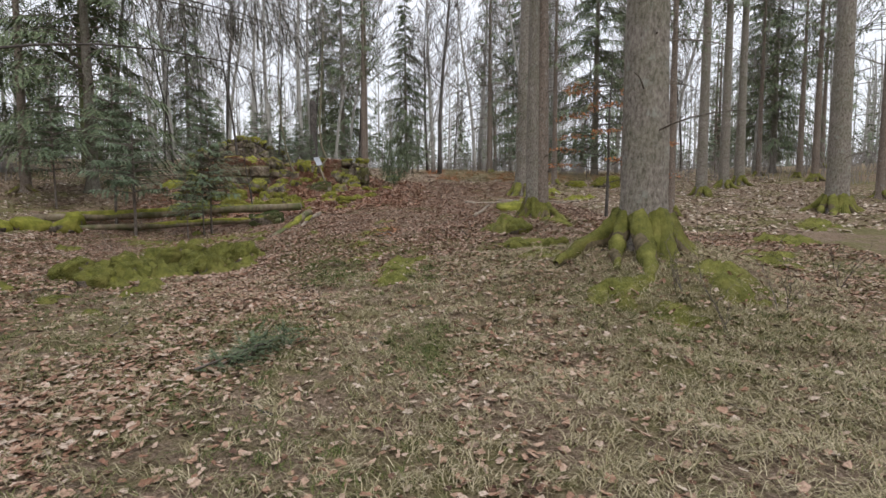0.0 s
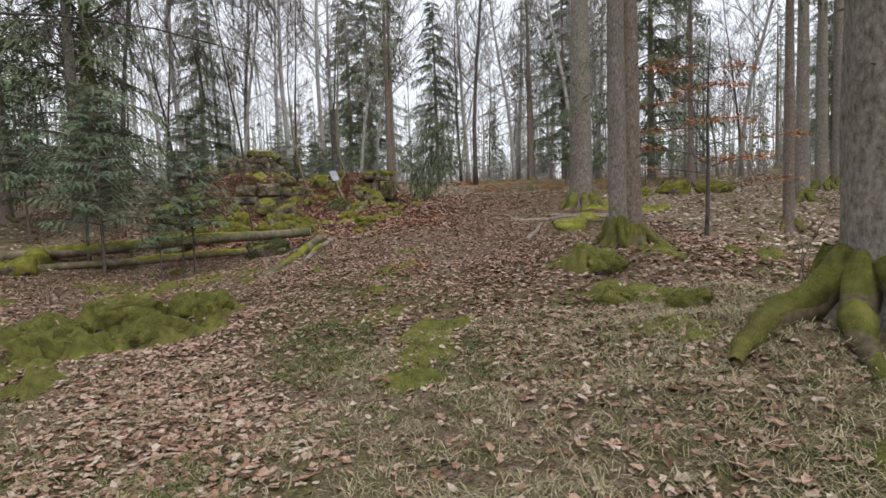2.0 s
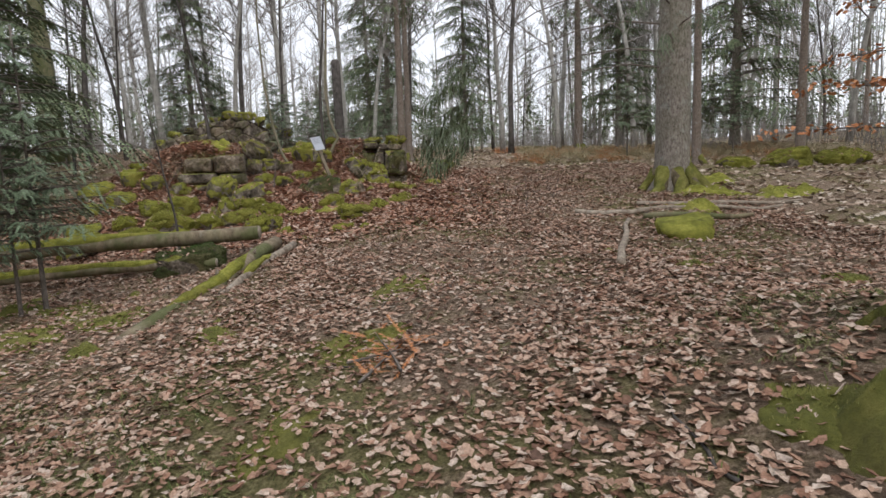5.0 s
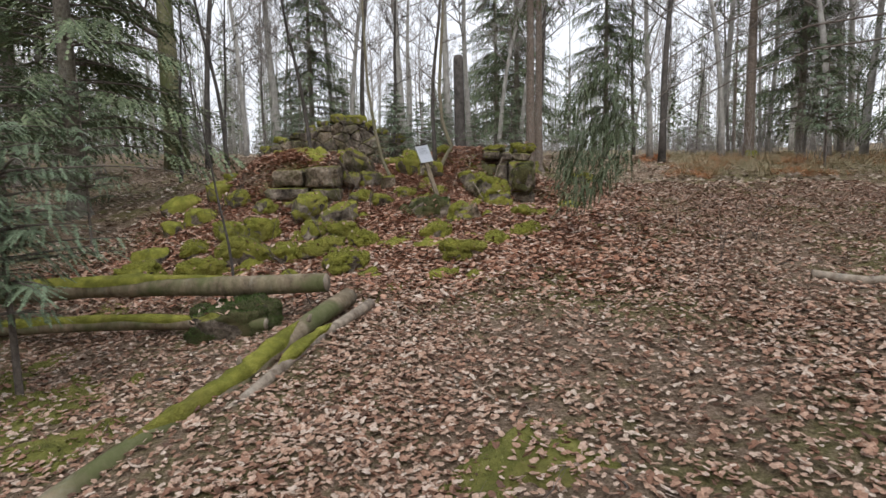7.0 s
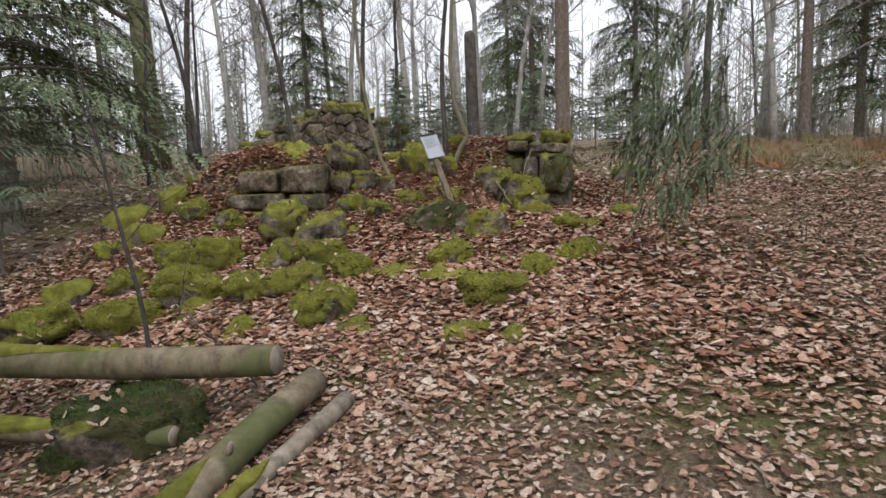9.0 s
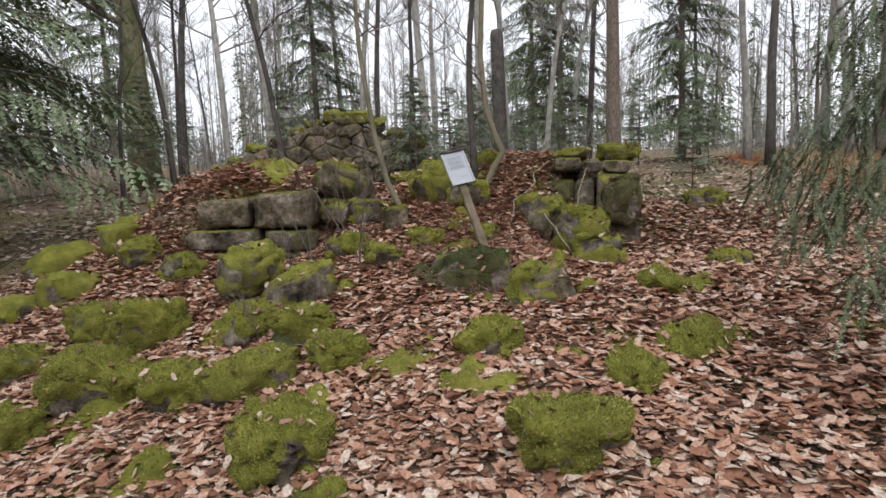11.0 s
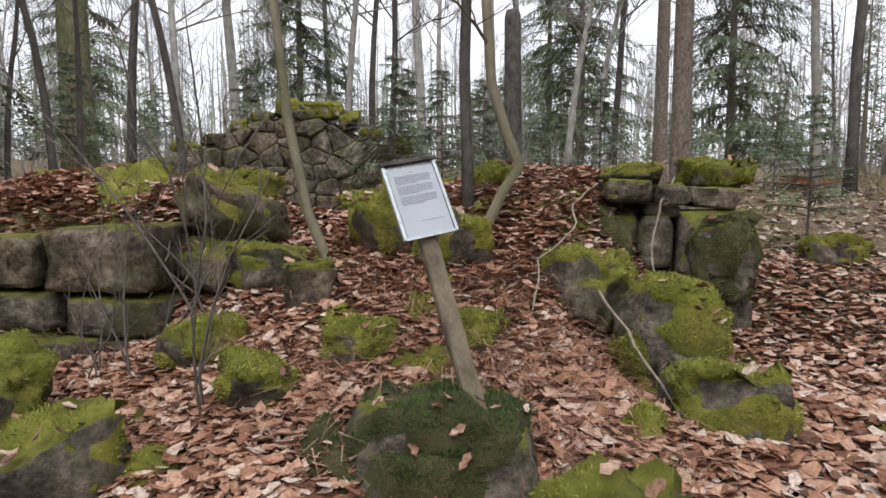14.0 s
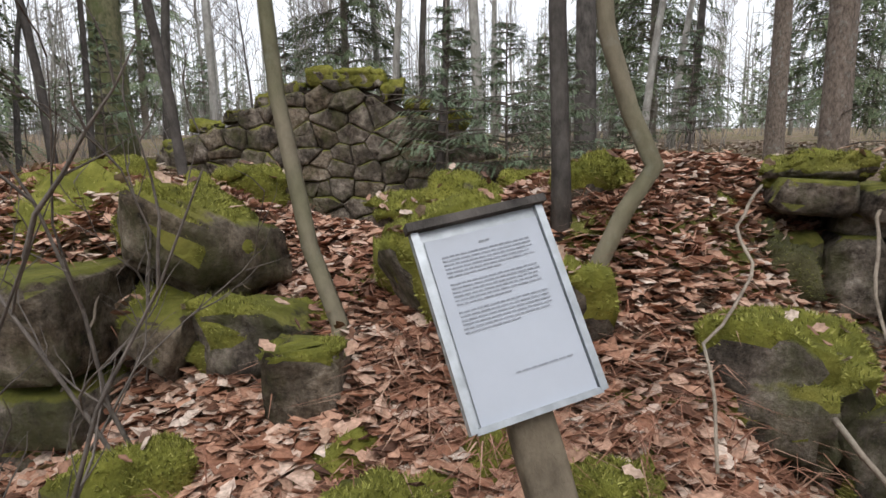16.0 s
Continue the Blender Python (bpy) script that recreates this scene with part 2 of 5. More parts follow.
def tube(g, pts, radii, n=8, cap=True, rough=0.0, seed=0.0):
    pts = [Vector(p) for p in pts]
    side = None
    rings = []
    v = []
    for i, p in enumerate(pts):
        d = (pts[min(i + 1, len(pts) - 1)] - pts[max(i - 1, 0)]).normalized()
        if side is None:
            side = d.orthogonal().normalized()
        side = (side - d * side.dot(d)).normalized()
        up = d.cross(side)
        for k in range(n):
            a = 2 * math.pi * k / n
            r = radii[i]
            w = side * math.cos(a) + up * math.sin(a)
            if rough:
                r *= 1 + rough * nz((w.x * 1.5 + seed, w.y * 1.5, p.length * 1.2 + seed))
            v.append(p + w * r)
    f = []
    for i in range(len(pts) - 1):
        for k in range(n):
            a, b = i * n + k, i * n + (k + 1) % n
            f.append((a, b, b + n, a + n))
    if cap:
        f.append(tuple(reversed(range(n))))
        f.append(tuple(range((len(pts) - 1) * n, len(pts) * n)))
    g.add(v, f)


def box(g, c, s, rot=None):
    rot = rot or Matrix.Identity(3)
    v = [Vector(c) + rot @ Vector((s[0] * a / 2, s[1] * b / 2, s[2] * e / 2)) for a in (-1, 1) for b in (-1, 1) for e in (-1, 1)]
    g.add(v, [(0, 1, 3, 2), (4, 6, 7, 5), (0, 4, 5, 1), (2, 3, 7, 6), (0, 2, 6, 4), (1, 5, 7, 3)])


# ---- the ground ----
BUMPS = [(2.7, 6.9, 1.2, 0.491), (2.3, 10.9, 1.3, 0.373), (-4.3, 21.0, 0.7, -0.092), (-2.0, 22.3, 0.8, -0.467), (-4.7, 19.4, 0.9, -0.157), (-5.6, 23.4, 1.2, -0.165),
         (-5.3, 22.0, 2.0, 0.724), (-3.2, 22.8, 1.0, 0.7), (-6.8, 20.8, 1.0, 0.386), (-3.7, 20.2, 0.7, 0.085), (-7.3, 24.6, 1.2, -0.14), (-9.0, 22.5, 1.6, 0.34),
         (-2.4, 8.2, 2.0, -0.187), (-6.3, 16.0, 3.0, -0.564), (-4.6, 10.6, 1.5, -0.294), (6.0, 16.0, 4.0, -0.05), (-9.5, 18.5, 2.5, -0.028),
         (-6.15, 20.25, 0.5, -0.42), (-5.5, 20.75, 0.4, -0.2), (-6.9, 21.6, 0.6, 0.28), (-6.0, 21.9, 0.4, 0.12), (-2.3, 22.6, 0.42, -0.36), (-2.7, 22.2, 0.4, -0.3), (-2.85, 21.5, 0.5, -0.2),
         (-3.2, 23.6, 0.6, 0.05), (-7.4, 24.4, 1.0, -0.2), (-3.4, 19.95, 0.4, -0.16), (-10.1, 24.3, 0.9, 0.75), (-2.9, 21.4, 0.2, -0.16), (-2.62, 21.05, 0.3, -0.14)]


def lie(x, y):
    """The smooth lie of the land, for numbers or arrays."""
    x, y = np.asarray(x, float), np.asarray(y, float)
    u, v = np.clip(x, -14, 10) / 10, np.clip(y, -5, 34) / 20
    z = -0.097 + 0.35 * u + 0.854 * v + 1.772 * v ** 2 - 0.378 * u * v * 1.0 - 0.761 * v ** 3 - 0.077 * u ** 2
    for a, b, s, h in BUMPS:
        z = z + h * np.exp(-((x - a) ** 2 + (y - b) ** 2) / (2 * s * s))
    # leaf-covered terrace held up by the west masonry
    along = (x + 6.95) * 0.946 + (y - 20.13) * 0.326
    behind = -(x + 6.95) * 0.326 + (y - 20.13) * 0.946
    hold = 1 / (1 + np.exp(-np.clip((behind - 0.3) / 0.05, -40, 40))) / (1 + np.exp(-np.clip((along + 0.3) / 0.15, -40, 40))) / (1 + np.exp(np.clip((along - 1.5) / 0.05, -40, 40))) / (1 + np.exp(np.clip((behind - 1.3) / 0.1, -40, 40)))
    z = z + hold * np.maximum(0, 2.7 + 0.28 * np.clip(behind, 0, 1.0) - z)
    r = np.minimum(np.hypot(x, y - 12), 75)
    return z + 0.155 * np.log1p(np.exp((r - 15) / 2.5))


def rough(x, y):
    near = 0.045 * np.sin(x * 2.9 + np.sin(y * 1.7) * 1.3) * np.sin(y * 2.3 + np.cos(x * 2.1)) + 0.02 * np.sin(x * 7.3 + y * 3.1) * np.sin(y * 6.1 - x * 2.7)
    return near + 0.012 * np.sin(x * 17 + 3 * np.sin(y * 5)) * np.sin(y * 19 + 2 * np.sin(x * 7))


def land(x, y):
    return float(lie(x, y) + rough(x, y))


def axis(lo, hi, step, far):
    mid = list(np.arange(lo, hi, step))
    d, p, out = step, hi, []
    while p < far:
        out.append(p)
        d *= 1.18
        p += d
    d, p, low = step, lo - step, []
    while p > -far:
        low.append(p)
        d *= 1.18
        p -= d
    return np.array(sorted(low) + mid + out)


def build_ground():
    xs, ys = axis(-12, 8, 0.1, 900), axis(-2, 30, 0.1, 900)
    gx, gy = np.meshgrid(xs, ys)
    z = lie(gx, gy) + rough(gx, gy)
    v = np.stack([gx, gy, z], -1).reshape(-1, 3)
    nx, ny = len(xs), len(ys)
    i = (np.arange(ny - 1)[:, None] * nx + np.arange(nx - 1)).reshape(-1)
    f = np.stack([i, i + 1, i + nx + 1, i + nx], -1)
    me = bpy.data.meshes.new("ground")
    me.from_pydata(v.tolist(), [], f.tolist())
    me.materials.append(M_GROUND)
    me.polygons.foreach_set("use_smooth", [True] * len(me.polygons))
    tagged(new("ground", me), "brown forest floor of leaf mould and moss", "ground", kind="structure")


build_ground()


# ---- trees ----
def spray(g, p, d, length, width, rng, n):
    """A twig of needles: small blades on both sides of a line."""
    d = d.normalized()
    s = d.cross(Vector((0, 0, 1)))
    s = s.normalized() if s.length > 0.05 else Vector((1, 0, 0))
    v, f = [p - s * width * 0.06, p + s * width * 0.06, p + d * length], [(0, 1, 2)]
    for k in range(n):
        q = p + d * length * (k + 0.5) / n
        for sg in (-1, 1):
            w = width * (1 - 0.55 * k / n) * rng.uniform(0.7, 1.2)
            t = q + s * sg * w + d * w * 0.7 + Vector((0, 0, rng.uniform(-0.5, 0.3) * w))
            o = len(v)
            h = d * (0.45 * length / n)
            v += [q - h, q + h, t]
            f.append((o, o + 1, o + 2))
    g.add(v, f)


def bough(gw, gn, p, az, length, droop, rng, r0, sw, twigs, nn, lift=0.15, hang=0.8, u0=0.15, cap=9.0, wild=0.0):
    """One conifer bough that sags, with side twigs."""
    pts, rad = [], []
    d = Vector((math.cos(az), math.sin(az), lift))
    q = Vector(p)
    steps = 6
    for k in range(steps + 1):
        pts.append(q.copy())
        rad.append(r0 * (1 - 0.85 * k / steps))
        q = q + d.normalized() * (length / steps)
        d.z -= droop / steps
        d.x += rng.uniform(-0.08, 0.08)
        d.y += rng.uniform(-0.08, 0.08)
    tube(gw, pts, rad, 4, False)
    if not twigs:
        return
    for k in range(twigs):
        u = u0 + (1 - u0) * (k + rng.random()) / twigs
        i = min(int(u * steps), steps - 1)
        w = u * steps - i
        c = pts[i].lerp(pts[i + 1], w)
        dd = (pts[i + 1] - pts[i]).normalized()
        s = dd.cross(Vector((0, 0, 1))).normalized() * (1 if k % 2 else -1)
        dd = dd * (1 - 0.6 * wild) + Vector((rng.uniform(-1, 1), rng.uniform(-1, 1), rng.uniform(-0.7, 0.5))) * wild
        c = c + Vector((rng.uniform(-1, 1), rng.uniform(-1, 1), rng.uniform(-1.4, 0.5))) * 0.16 * wild
        td = dd * 0.7 + s * rng.uniform(0.3, 1.0) + Vector((0, 0, -hang * rng.uniform(0.1, 1.3)))
        spray(gn, c, td, min(length * rng.uniform(0.18, 0.34) * (1.25 - u * 0.6) + sw, cap * rng.uniform(0.7, 1.2)), sw, rng, nn)


def conifer(name, label, height, r0, crown_from, spread, droop, seed, whorl, per, twigs, nn, sw, bark, needles, dead=0):
    rng = random.Random(seed)
    tree = thing(name, label, "tree")
    gw, gb, gn = Geo(), Geo(), Geo()
    n = 14 if height > 6 else 6
    pts, rad = [], []
    lean = (rng.uniform(-0.006, 0.006), rng.uniform(-0.006, 0.006))
    for z in [-0.3, 0.0, 0.12, 0.3, 0.6, 1.2, 2.2] + [height * k for k in (0.25, 0.4, 0.55, 0.7, 0.85, 1.0)] if height > 9 else [-0.15] + [height * k / 6 for k in range(7)]:
        flare = 1 + (0.5 * math.exp(-max(z, 0) / 0.17) if height > 9 else 0.1)
        pts.append((lean[0] * z, lean[1] * z, z))
        rad.append(max(0.012, r0 * flare * (1 - 0.92 * max(z, 0) / height)))
    tube(gw, pts, rad, n, True, 0.12 if height > 9 else 0.05, seed)
    z = crown_from
    while z < height * 0.98:
        u = (z - crown_from) / (height - crown_from)
        for k in range(per):
            az = rng.uniform(0, 2 * math.pi)
            ln = spread * (1 - u) ** 0.8 * rng.uniform(0.65, 1.1) + 0.12
            bough(gb, gn, (lean[0] * z, lean[1] * z, z + rng.uniform(-0.3, 0.3) * whorl), az, ln, droop, rng, 0.012 + ln * 0.006, sw, twigs, nn)
        z += whorl * rng.uniform(0.8, 1.2)
    for k in range(dead):
        z = rng.uniform(1.3, crown_from + 1)
        az = rng.uniform(0, 2 * math.pi)
        ln = rng.choice((0.06, 0.08, 0.1, 0.5, 1.0, 1.6))
        bough(gb, gn, (r0 * 0.8 * math.cos(az), r0 * 0.8 * math.sin(az), z), az, ln, 0.5, rng, 0.014 if ln > 0.2 else 0.02, sw, 0, nn, 0.2)
    part("trunk", gw, bark, tree)
    tagged(part("twig_growth", gb, M_TWIG, tree), kind="stuff")
    if gn.v:
        tagged(part("crown", gn, needles, tree), kind="stuff")
    return tree


def bare_tree(name, label, height, r0, seed, bark, first=0.35, limbs=16, curve=0.05, path=None, twig=1.0, fine=0.003):
    """A leafless broadleaf tree with finer and finer branches."""
    rng = random.Random(seed)
    tree = thing(name, label, "tree")
    gw, gb = Geo(), Geo()
    pts, rad = [], []
    if path:
        pts = [Vector(p) for p in path]
        total = pts[-1].z
        rad = [max(0.008, r0 * (1.35 if i == 0 else 1 - 0.75 * p.z / total)) for i, p in enumerate(pts)]
    else:
        q = Vector((0, 0, -0.25))
        d = Vector((rng.uniform(-0.05, 0.05), rng.uniform(-0.05, 0.05), 1))
        for k in range(13):
            pts.append(q.copy())
            rad.append(max(0.006, r0 * (1.25 if k == 0 else 1 - 0.93 * k / 12)))
            q = q + d.normalized() * height / 12
            d.x += rng.uniform(-curve, curve)
            d.y += rng.uniform(-curve, curve)
    tube(gw, pts, rad, 9 if r0 > 0.05 else 6, True, 0.08, seed)

    def grow(p, d, length, r, depth):
        line, rr = [p], [r]
        q, d = p.copy(), d.normalized()
        n = 4 if depth else 3
        for k in range(n):
            d = (d + Vector((rng.uniform(-0.28, 0.28), rng.uniform(-0.28, 0.28), rng.uniform(-0.1, 0.26)))).normalized()
            q = q + d * length / n
            line.append(q.copy())
            rr.append(max(r * (1 - 0.8 * (k + 1) / n), fine))
            if depth:
                for _ in range(2 if depth > 1 else 1):
                    s = Vector((rng.uniform(-1, 1), rng.uniform(-1, 1), rng.uniform(-0.2, 0.7)))
                    grow(q, d * 0.8 + s * 0.9, length * rng.uniform(0.35, 0.6), r * 0.5, depth - 1)
        tube(gb, line, rr, 3, False)

    for k in range(limbs):
        u = first + (0.98 - first) * (k + rng.random()) / limbs
        i = min(int(u * (len(pts) - 1)), len(pts) - 2)
        p = pts[i].lerp(pts[i + 1], u * (len(pts) - 1) - i)
        az = rng.uniform(0, 2 * math.pi)
        grow(p, Vector((math.cos(az), math.sin(az), rng.uniform(0.3, 1.1))), twig * height * rng.uniform(0.1, 0.2) * (1.25 - u), rad[i] * 0.4, 2)
    part("trunk", gw, bark, tree)
    tagged(part("twig_growth", gb, M_DARK if bark is M_DARK else M_GREY_TWIG if bark is M_GREY else M_TWIG, tree), kind="stuff")
    return tree


def put(tree, x, y, rz=0, s=1.0, sz=1.0, copy=True, sink=0.0, label="", tilt=(0, 0), group=""):
    m = pose(x, y, land(x, y) - sink, tilt[0], tilt[1], rz) @ Matrix.Diagonal((s, s, s * sz, 1))
    if copy:
        tree = copy_thing(tree, m)
    else:
        tree.matrix_basis = m
    return tagged(tree, label, "", group)


def blade(g, p, n, rng, ln):
    d = (n + Vector((rng.uniform(-0.8, 0.8), rng.uniform(-0.8, 0.8), rng.uniform(-0.3, 0.6)))).normalized()
    s = d.orthogonal().normalized()
    s.rotate(Matrix.Rotation(rng.uniform(0, 6.28), 3, d))
    g.add([p - s * ln * 0.16, p + s * ln * 0.16, p + d * ln * 1.15], [(0, 1, 2)])


def roots(tree, r0, seed, spread, arms, moss=True):
    """Mossy root flare that spreads from the foot of a trunk."""
    rng = random.Random(seed)
    for k, (az, ln) in enumerate(arms):
        a = radians(az)
        g = Geo()
        pts, rad = [], []
        x0, y0 = tree.location.x, tree.location.y
        for j in range(8):
            t = j / 7
            d = r0 * 0.55 + ln * t
            aa = a + 0.25 * math.sin(t * 3 + k)
            x, y = d * math.cos(aa), d * math.sin(aa)
            z = land(x0 + x, y0 + y) - tree.location.z
            pts.append((x, y, max(z, -0.4) + 0.36 * (1 - t) ** 3.0 * spread + 0.02 - 0.1 * t))
            rad.append((0.115 * (1 - t) + 0.03) * spread)
        tube(g, pts, rad, 9, True, 0.55, seed + k)
        root = part("root", g, M_ROOT, tree, "moss-covered root")
        if not moss:
            continue
        cap = Geo()
        nr = 9
        tops = [v for v in g.v]
        for i in range(len(pts)):
            for j in range(nr):
                p = tops[i * nr + j]
                q = Vector(pts[i])
                d = (p - q).normalized()
                h = (d.z * 0.6 + 1.3 * nz((p.x * 5 + seed, p.y * 5, p.z * 5)) - 0.05)
                cap.v.append(p + d * max(-0.03, min(0.04, h * 0.07)))
        cap.f = [f for f in g.f if len(f) == 4]
        part("moss_cushion", cap, M_MOSS_FLAT, root, "green moss on the root")
        nap = Geo()
        for j in range(int(2600 * ln)):
            f = cap.f[rng.randrange(len(cap.f))]
            a2, b2, c2 = cap.v[f[0]], cap.v[f[1]], cap.v[f[3]]
            u, w = rng.random(), rng.random()
            p = a2 + (b2 - a2) * u + (c2 - a2) * w
            if nz((p.x * 4 + seed, p.y * 4, p.z * 4)) > -0.15:
                blade(nap, p, Vector((0, 0, 1)), rng, rng.uniform(0.007, 0.018))
        tagged(part("moss_nap", nap, M_MOSS_TIP_DULL, root, "fine moss tips", False), kind="stuff")


SPRUCE_LABEL = "tall spruce with a bare grey scaly trunk"
spruce_a = conifer("spruce_tree", SPRUCE_LABEL, 21, 0.29, 8.5, 2.6, 0.8, 11, 0.55, 5, 8, 5, 0.09, M_SPRUCE, M_NEEDLE, 26)
put(spruce_a, 2.75, 6.95, 40, 1.0, copy=False, label="large old spruce with a mossy spreading root foot beside the path", group="spruces")
roots(spruce_a, 0.36, 3, 0.95, [(200, 1.3), (222, 0.6), (240, 0.8), (258, 0.55), (275, 0.75), (296, 0.55), (316, 0.85), (340, 1.0), (20, 0.9), (95, 0.7), (150, 1.0), (178, 0.7)])
spruce_b = conifer("spruce_tree", SPRUCE_LABEL, 19, 0.24, 8.0, 2.4, 0.8, 12, 0.6, 5, 8, 5, 0.09, M_SPRUCE_RED, M_NEEDLE, 22)
put(spruce_b, 2.32, 11.0, 0, 0.64, copy=False, label="spruce with a grey trunk grown together with its darker twin", group="spruces")
twin = put(spruce_a, 2.15, 10.95, 130, 0.44, 1.8, label="darker slim spruce grown together with its twin", group="spruces")
roots(spruce_b, 0.3, 5, 0.95, [(200, 0.75), (235, 0.8), (265, 0.6), (300, 0.5), (340, 0.9), (90, 0.5)])
for i, (x, y, r, var) in enumerate([(-2.5, 25.2, 0.185, 1), (4.1, 34.0, 0.3, 1), (5.74, 24.4, 0.2, 1), (9.86, 19.7, 0.19, 0), (12.1, 22.4, 0.2, 0), (17.0, 28.2, 0.22, 1), (17.7, 26.1, 0.22, 1),
                                  (16.9, 23.9, 0.24, 1), (11.1, 14.8, 0.28, 0), (14.3, 17.2, 0.22, 1), (6.36, 14.3, 0.17, 1), (13.3, 23.4, 0.2, 0), (9.4, 26.2, 0.22, 1),
                                  (-13.6, 20.2, 0.27, 1), (-2.7, 28.3, 0.2, 1)]):
    src, ref = ((spruce_a, 0.29), (spruce_b, 0.24))[var]
    put(src, x, y, 47 * i, r / ref, 1.0 / (r / ref) ** 0.6, group="spruces", label="spruce with a reddish-grey bare trunk" if var else SPRUCE_LABEL)

hanging = conifer("spruce_tree", "old spruce beside the path with long drooping green boughs", 20, 0.33, 7.5, 2.6, 0.8, 15, 0.6, 5, 8, 5, 0.08, M_SPRUCE, M_NEEDLE, 22)
put(hanging, 3.55, 19.5, 0, copy=False, group="spruces")
roots(hanging, 0.42, 8, 1.0, [(215, 0.7), (260, 0.7), (300, 0.8), (340, 0.9), (180, 0.5)])
hrng = random.Random(16)
for az, z, ln, dr, u0 in ((188, 2.6, 5.3, 1.3, 0.8), (184, 3.1, 5.5, 1.4, 0.78), (192, 2.3, 5.2, 1.25, 0.82), (186, 3.7, 5.4, 1.4, 0.74), (250, 2.7, 2.9, 0.8, 0.3), (236, 3.4, 3.2, 0.9, 0.3), (262, 3.8, 3.0, 0.9, 0.3), (275, 3.0, 2.6, 0.8, 0.3)):
    gw, gn = Geo(), Geo()
    bough(gw, gn, (0, 0, z), radians(az), ln, dr, hrng, 0.02, 0.02, 230 if u0 > 0.7 else 80, 18, 0.1, 0.9, u0, 0.26, 0.8 if u0 > 0.7 else 0.5)
    arm = part("bough", gw, M_TWIG, hanging, "long drooping spruce bough")
    tagged(part("needle_spray", gn, M_NEEDLE_BOUGH, arm), kind="stuff")

skirt = conifer("spruce_tree", "dark spruce with drooping green boughs", 15, 0.17, 1.3, 2.9, 0.75, 21, 0.3, 4, 30, 7, 0.06, M_SPRUCE, M_NEEDLE, 10)
put(skirt, -11.4, 20.3, 20, 1.15, copy=False, group="spruces")
for i, (x, y, s) in enumerate([(-0.9, 35.5, 0.65), (6.4, 36.6, 0.8), (-18, 24, 1.1), (9.5, 31, 1.0), (-13.5, 34, 0.7), (19.5, 31, 0.8), (24, 40, 0.9)]):
    put(skirt, x, y, 60 + 71 * i, s, group="spruces")
curtain = conifer("spruce_tree", "old spruce with long dark boughs hanging over the clearing", 18, 0.24, 9.0, 2.6, 0.8, 18, 0.6, 5, 8, 5, 0.08, M_SPRUCE_RED, M_NEEDLE, 12)
put(curtain, -7.7, 8.8, 0, copy=False, group="spruces")
crng = random.Random(28)
for az, z, ln, dr in ((6, 3.2, 5.8, 0.55), (-3, 3.9, 6.1, 0.65), (12, 4.2, 5.9, 0.65), (2, 4.5, 6.3, 0.7), (9, 5.0, 6.2, 0.7)):
    gw, gn = Geo(), Geo()
    bough(gw, gn, (0, 0, z), radians(az), ln, dr, crng, 0.03, 0.02, 95, 14, 0.2, 2.2, 0.6, 0.34, 0.8)
    arm = part("bough", gw, M_DARK, curtain, "long dark hanging spruce bough")
    tagged(part("needle_spray", gn, M_HANGING, arm), kind="stuff")
young = conifer("young_spruce", "young green spruce sapling with a thin bare stem", 3.4, 0.03, 1.0, 0.95, 0.2, 31, 0.16, 5, 15, 14, 0.034, M_TWIG, M_NEEDLE_YOUNG, 3)
put(young, -5.2, 14.3, 10, 0.95, copy=False, group="young spruces")
for i, (x, y, s) in enumerate([(-5.5, 13.6, 0.6), (-5.3, 14.05, 0.75), (-7.2, 14.6, 1.2), (-8.3, 15.8, 1.3), (-5.9, 24.9, 0.72), (-4.9, 25.6, 0.6), (-11.5, 29, 0.9), (-3.8, 30, 0.75), (-6.6, 31, 0.8), (-4.6, 28, 0.55),
                                (-1.35, 24.6, 0.5), (-0.5, 31.4, 0.6), (5, 29, 1.1), (-9.2, 18.6, 0.9), (-11, 17.6, 1.2), (-7.6, 29, 0.7), (-9.3, 33, 1.0), (-2.2, 33, 0.8), (-14.5, 27, 1.0), (-7.8, 38, 1.1), (8.2, 28, 0.9), (-13, 36, 1.2), (-5.25, 24.9, 0.62)]):
    put(young, x, y, 53 * i, s, group="young spruces")

oak = bare_tree("oak_tree", "thick leafless tree with a moss-green trunk", 16, 0.42, 41, M_OAK, 0.3, 22, 0.04)
put(oak, -15.8, 28.2, 0, copy=False)
alder = bare_tree("alder_tree", "slender leaning bare alder among the ruin stones", 7, 0.036, 42, M_ALDER, 0.55, 8, path=[(0.06, -0.1, -0.2), (0, 0, 0.06), (-0.17, 0.05, 0.35), (-0.34, 0.1, 0.95), (-0.52, 0.2, 1.9), (-0.62, 0.3, 3.4), (-0.6, 0.5, 5), (-0.5, 0.6, 7)])
put(alder, -4.62, 21.22, copy=False)
fork = bare_tree("alder_tree", "bent bare alder with a mossy crooked foot", 7.5, 0.04, 43, M_ALDER, 0.6, 8, path=[(-0.05, -0.1, -0.2), (0, 0, 0.05), (0.1, 0.08, 0.3), (0.2, 0.12, 0.47), (0.1, 0.14, 0.68), (0.0, 0.15, 1.0), (-0.06, 0.2, 1.6), (0.0, 0.3, 3), (0.1, 0.4, 5), (0.1, 0.5, 7.5)])
put(fork, -3.76, 21.7, copy=False)
thin = bare_tree("bare_sapling", "thin dark leafless sapling", 8, 0.05, 44, M_DARK, 0.3, 14, 0.06, twig=0.8)
put(thin, -7.1, 22.7, 30, copy=False, tilt=(0, -7))
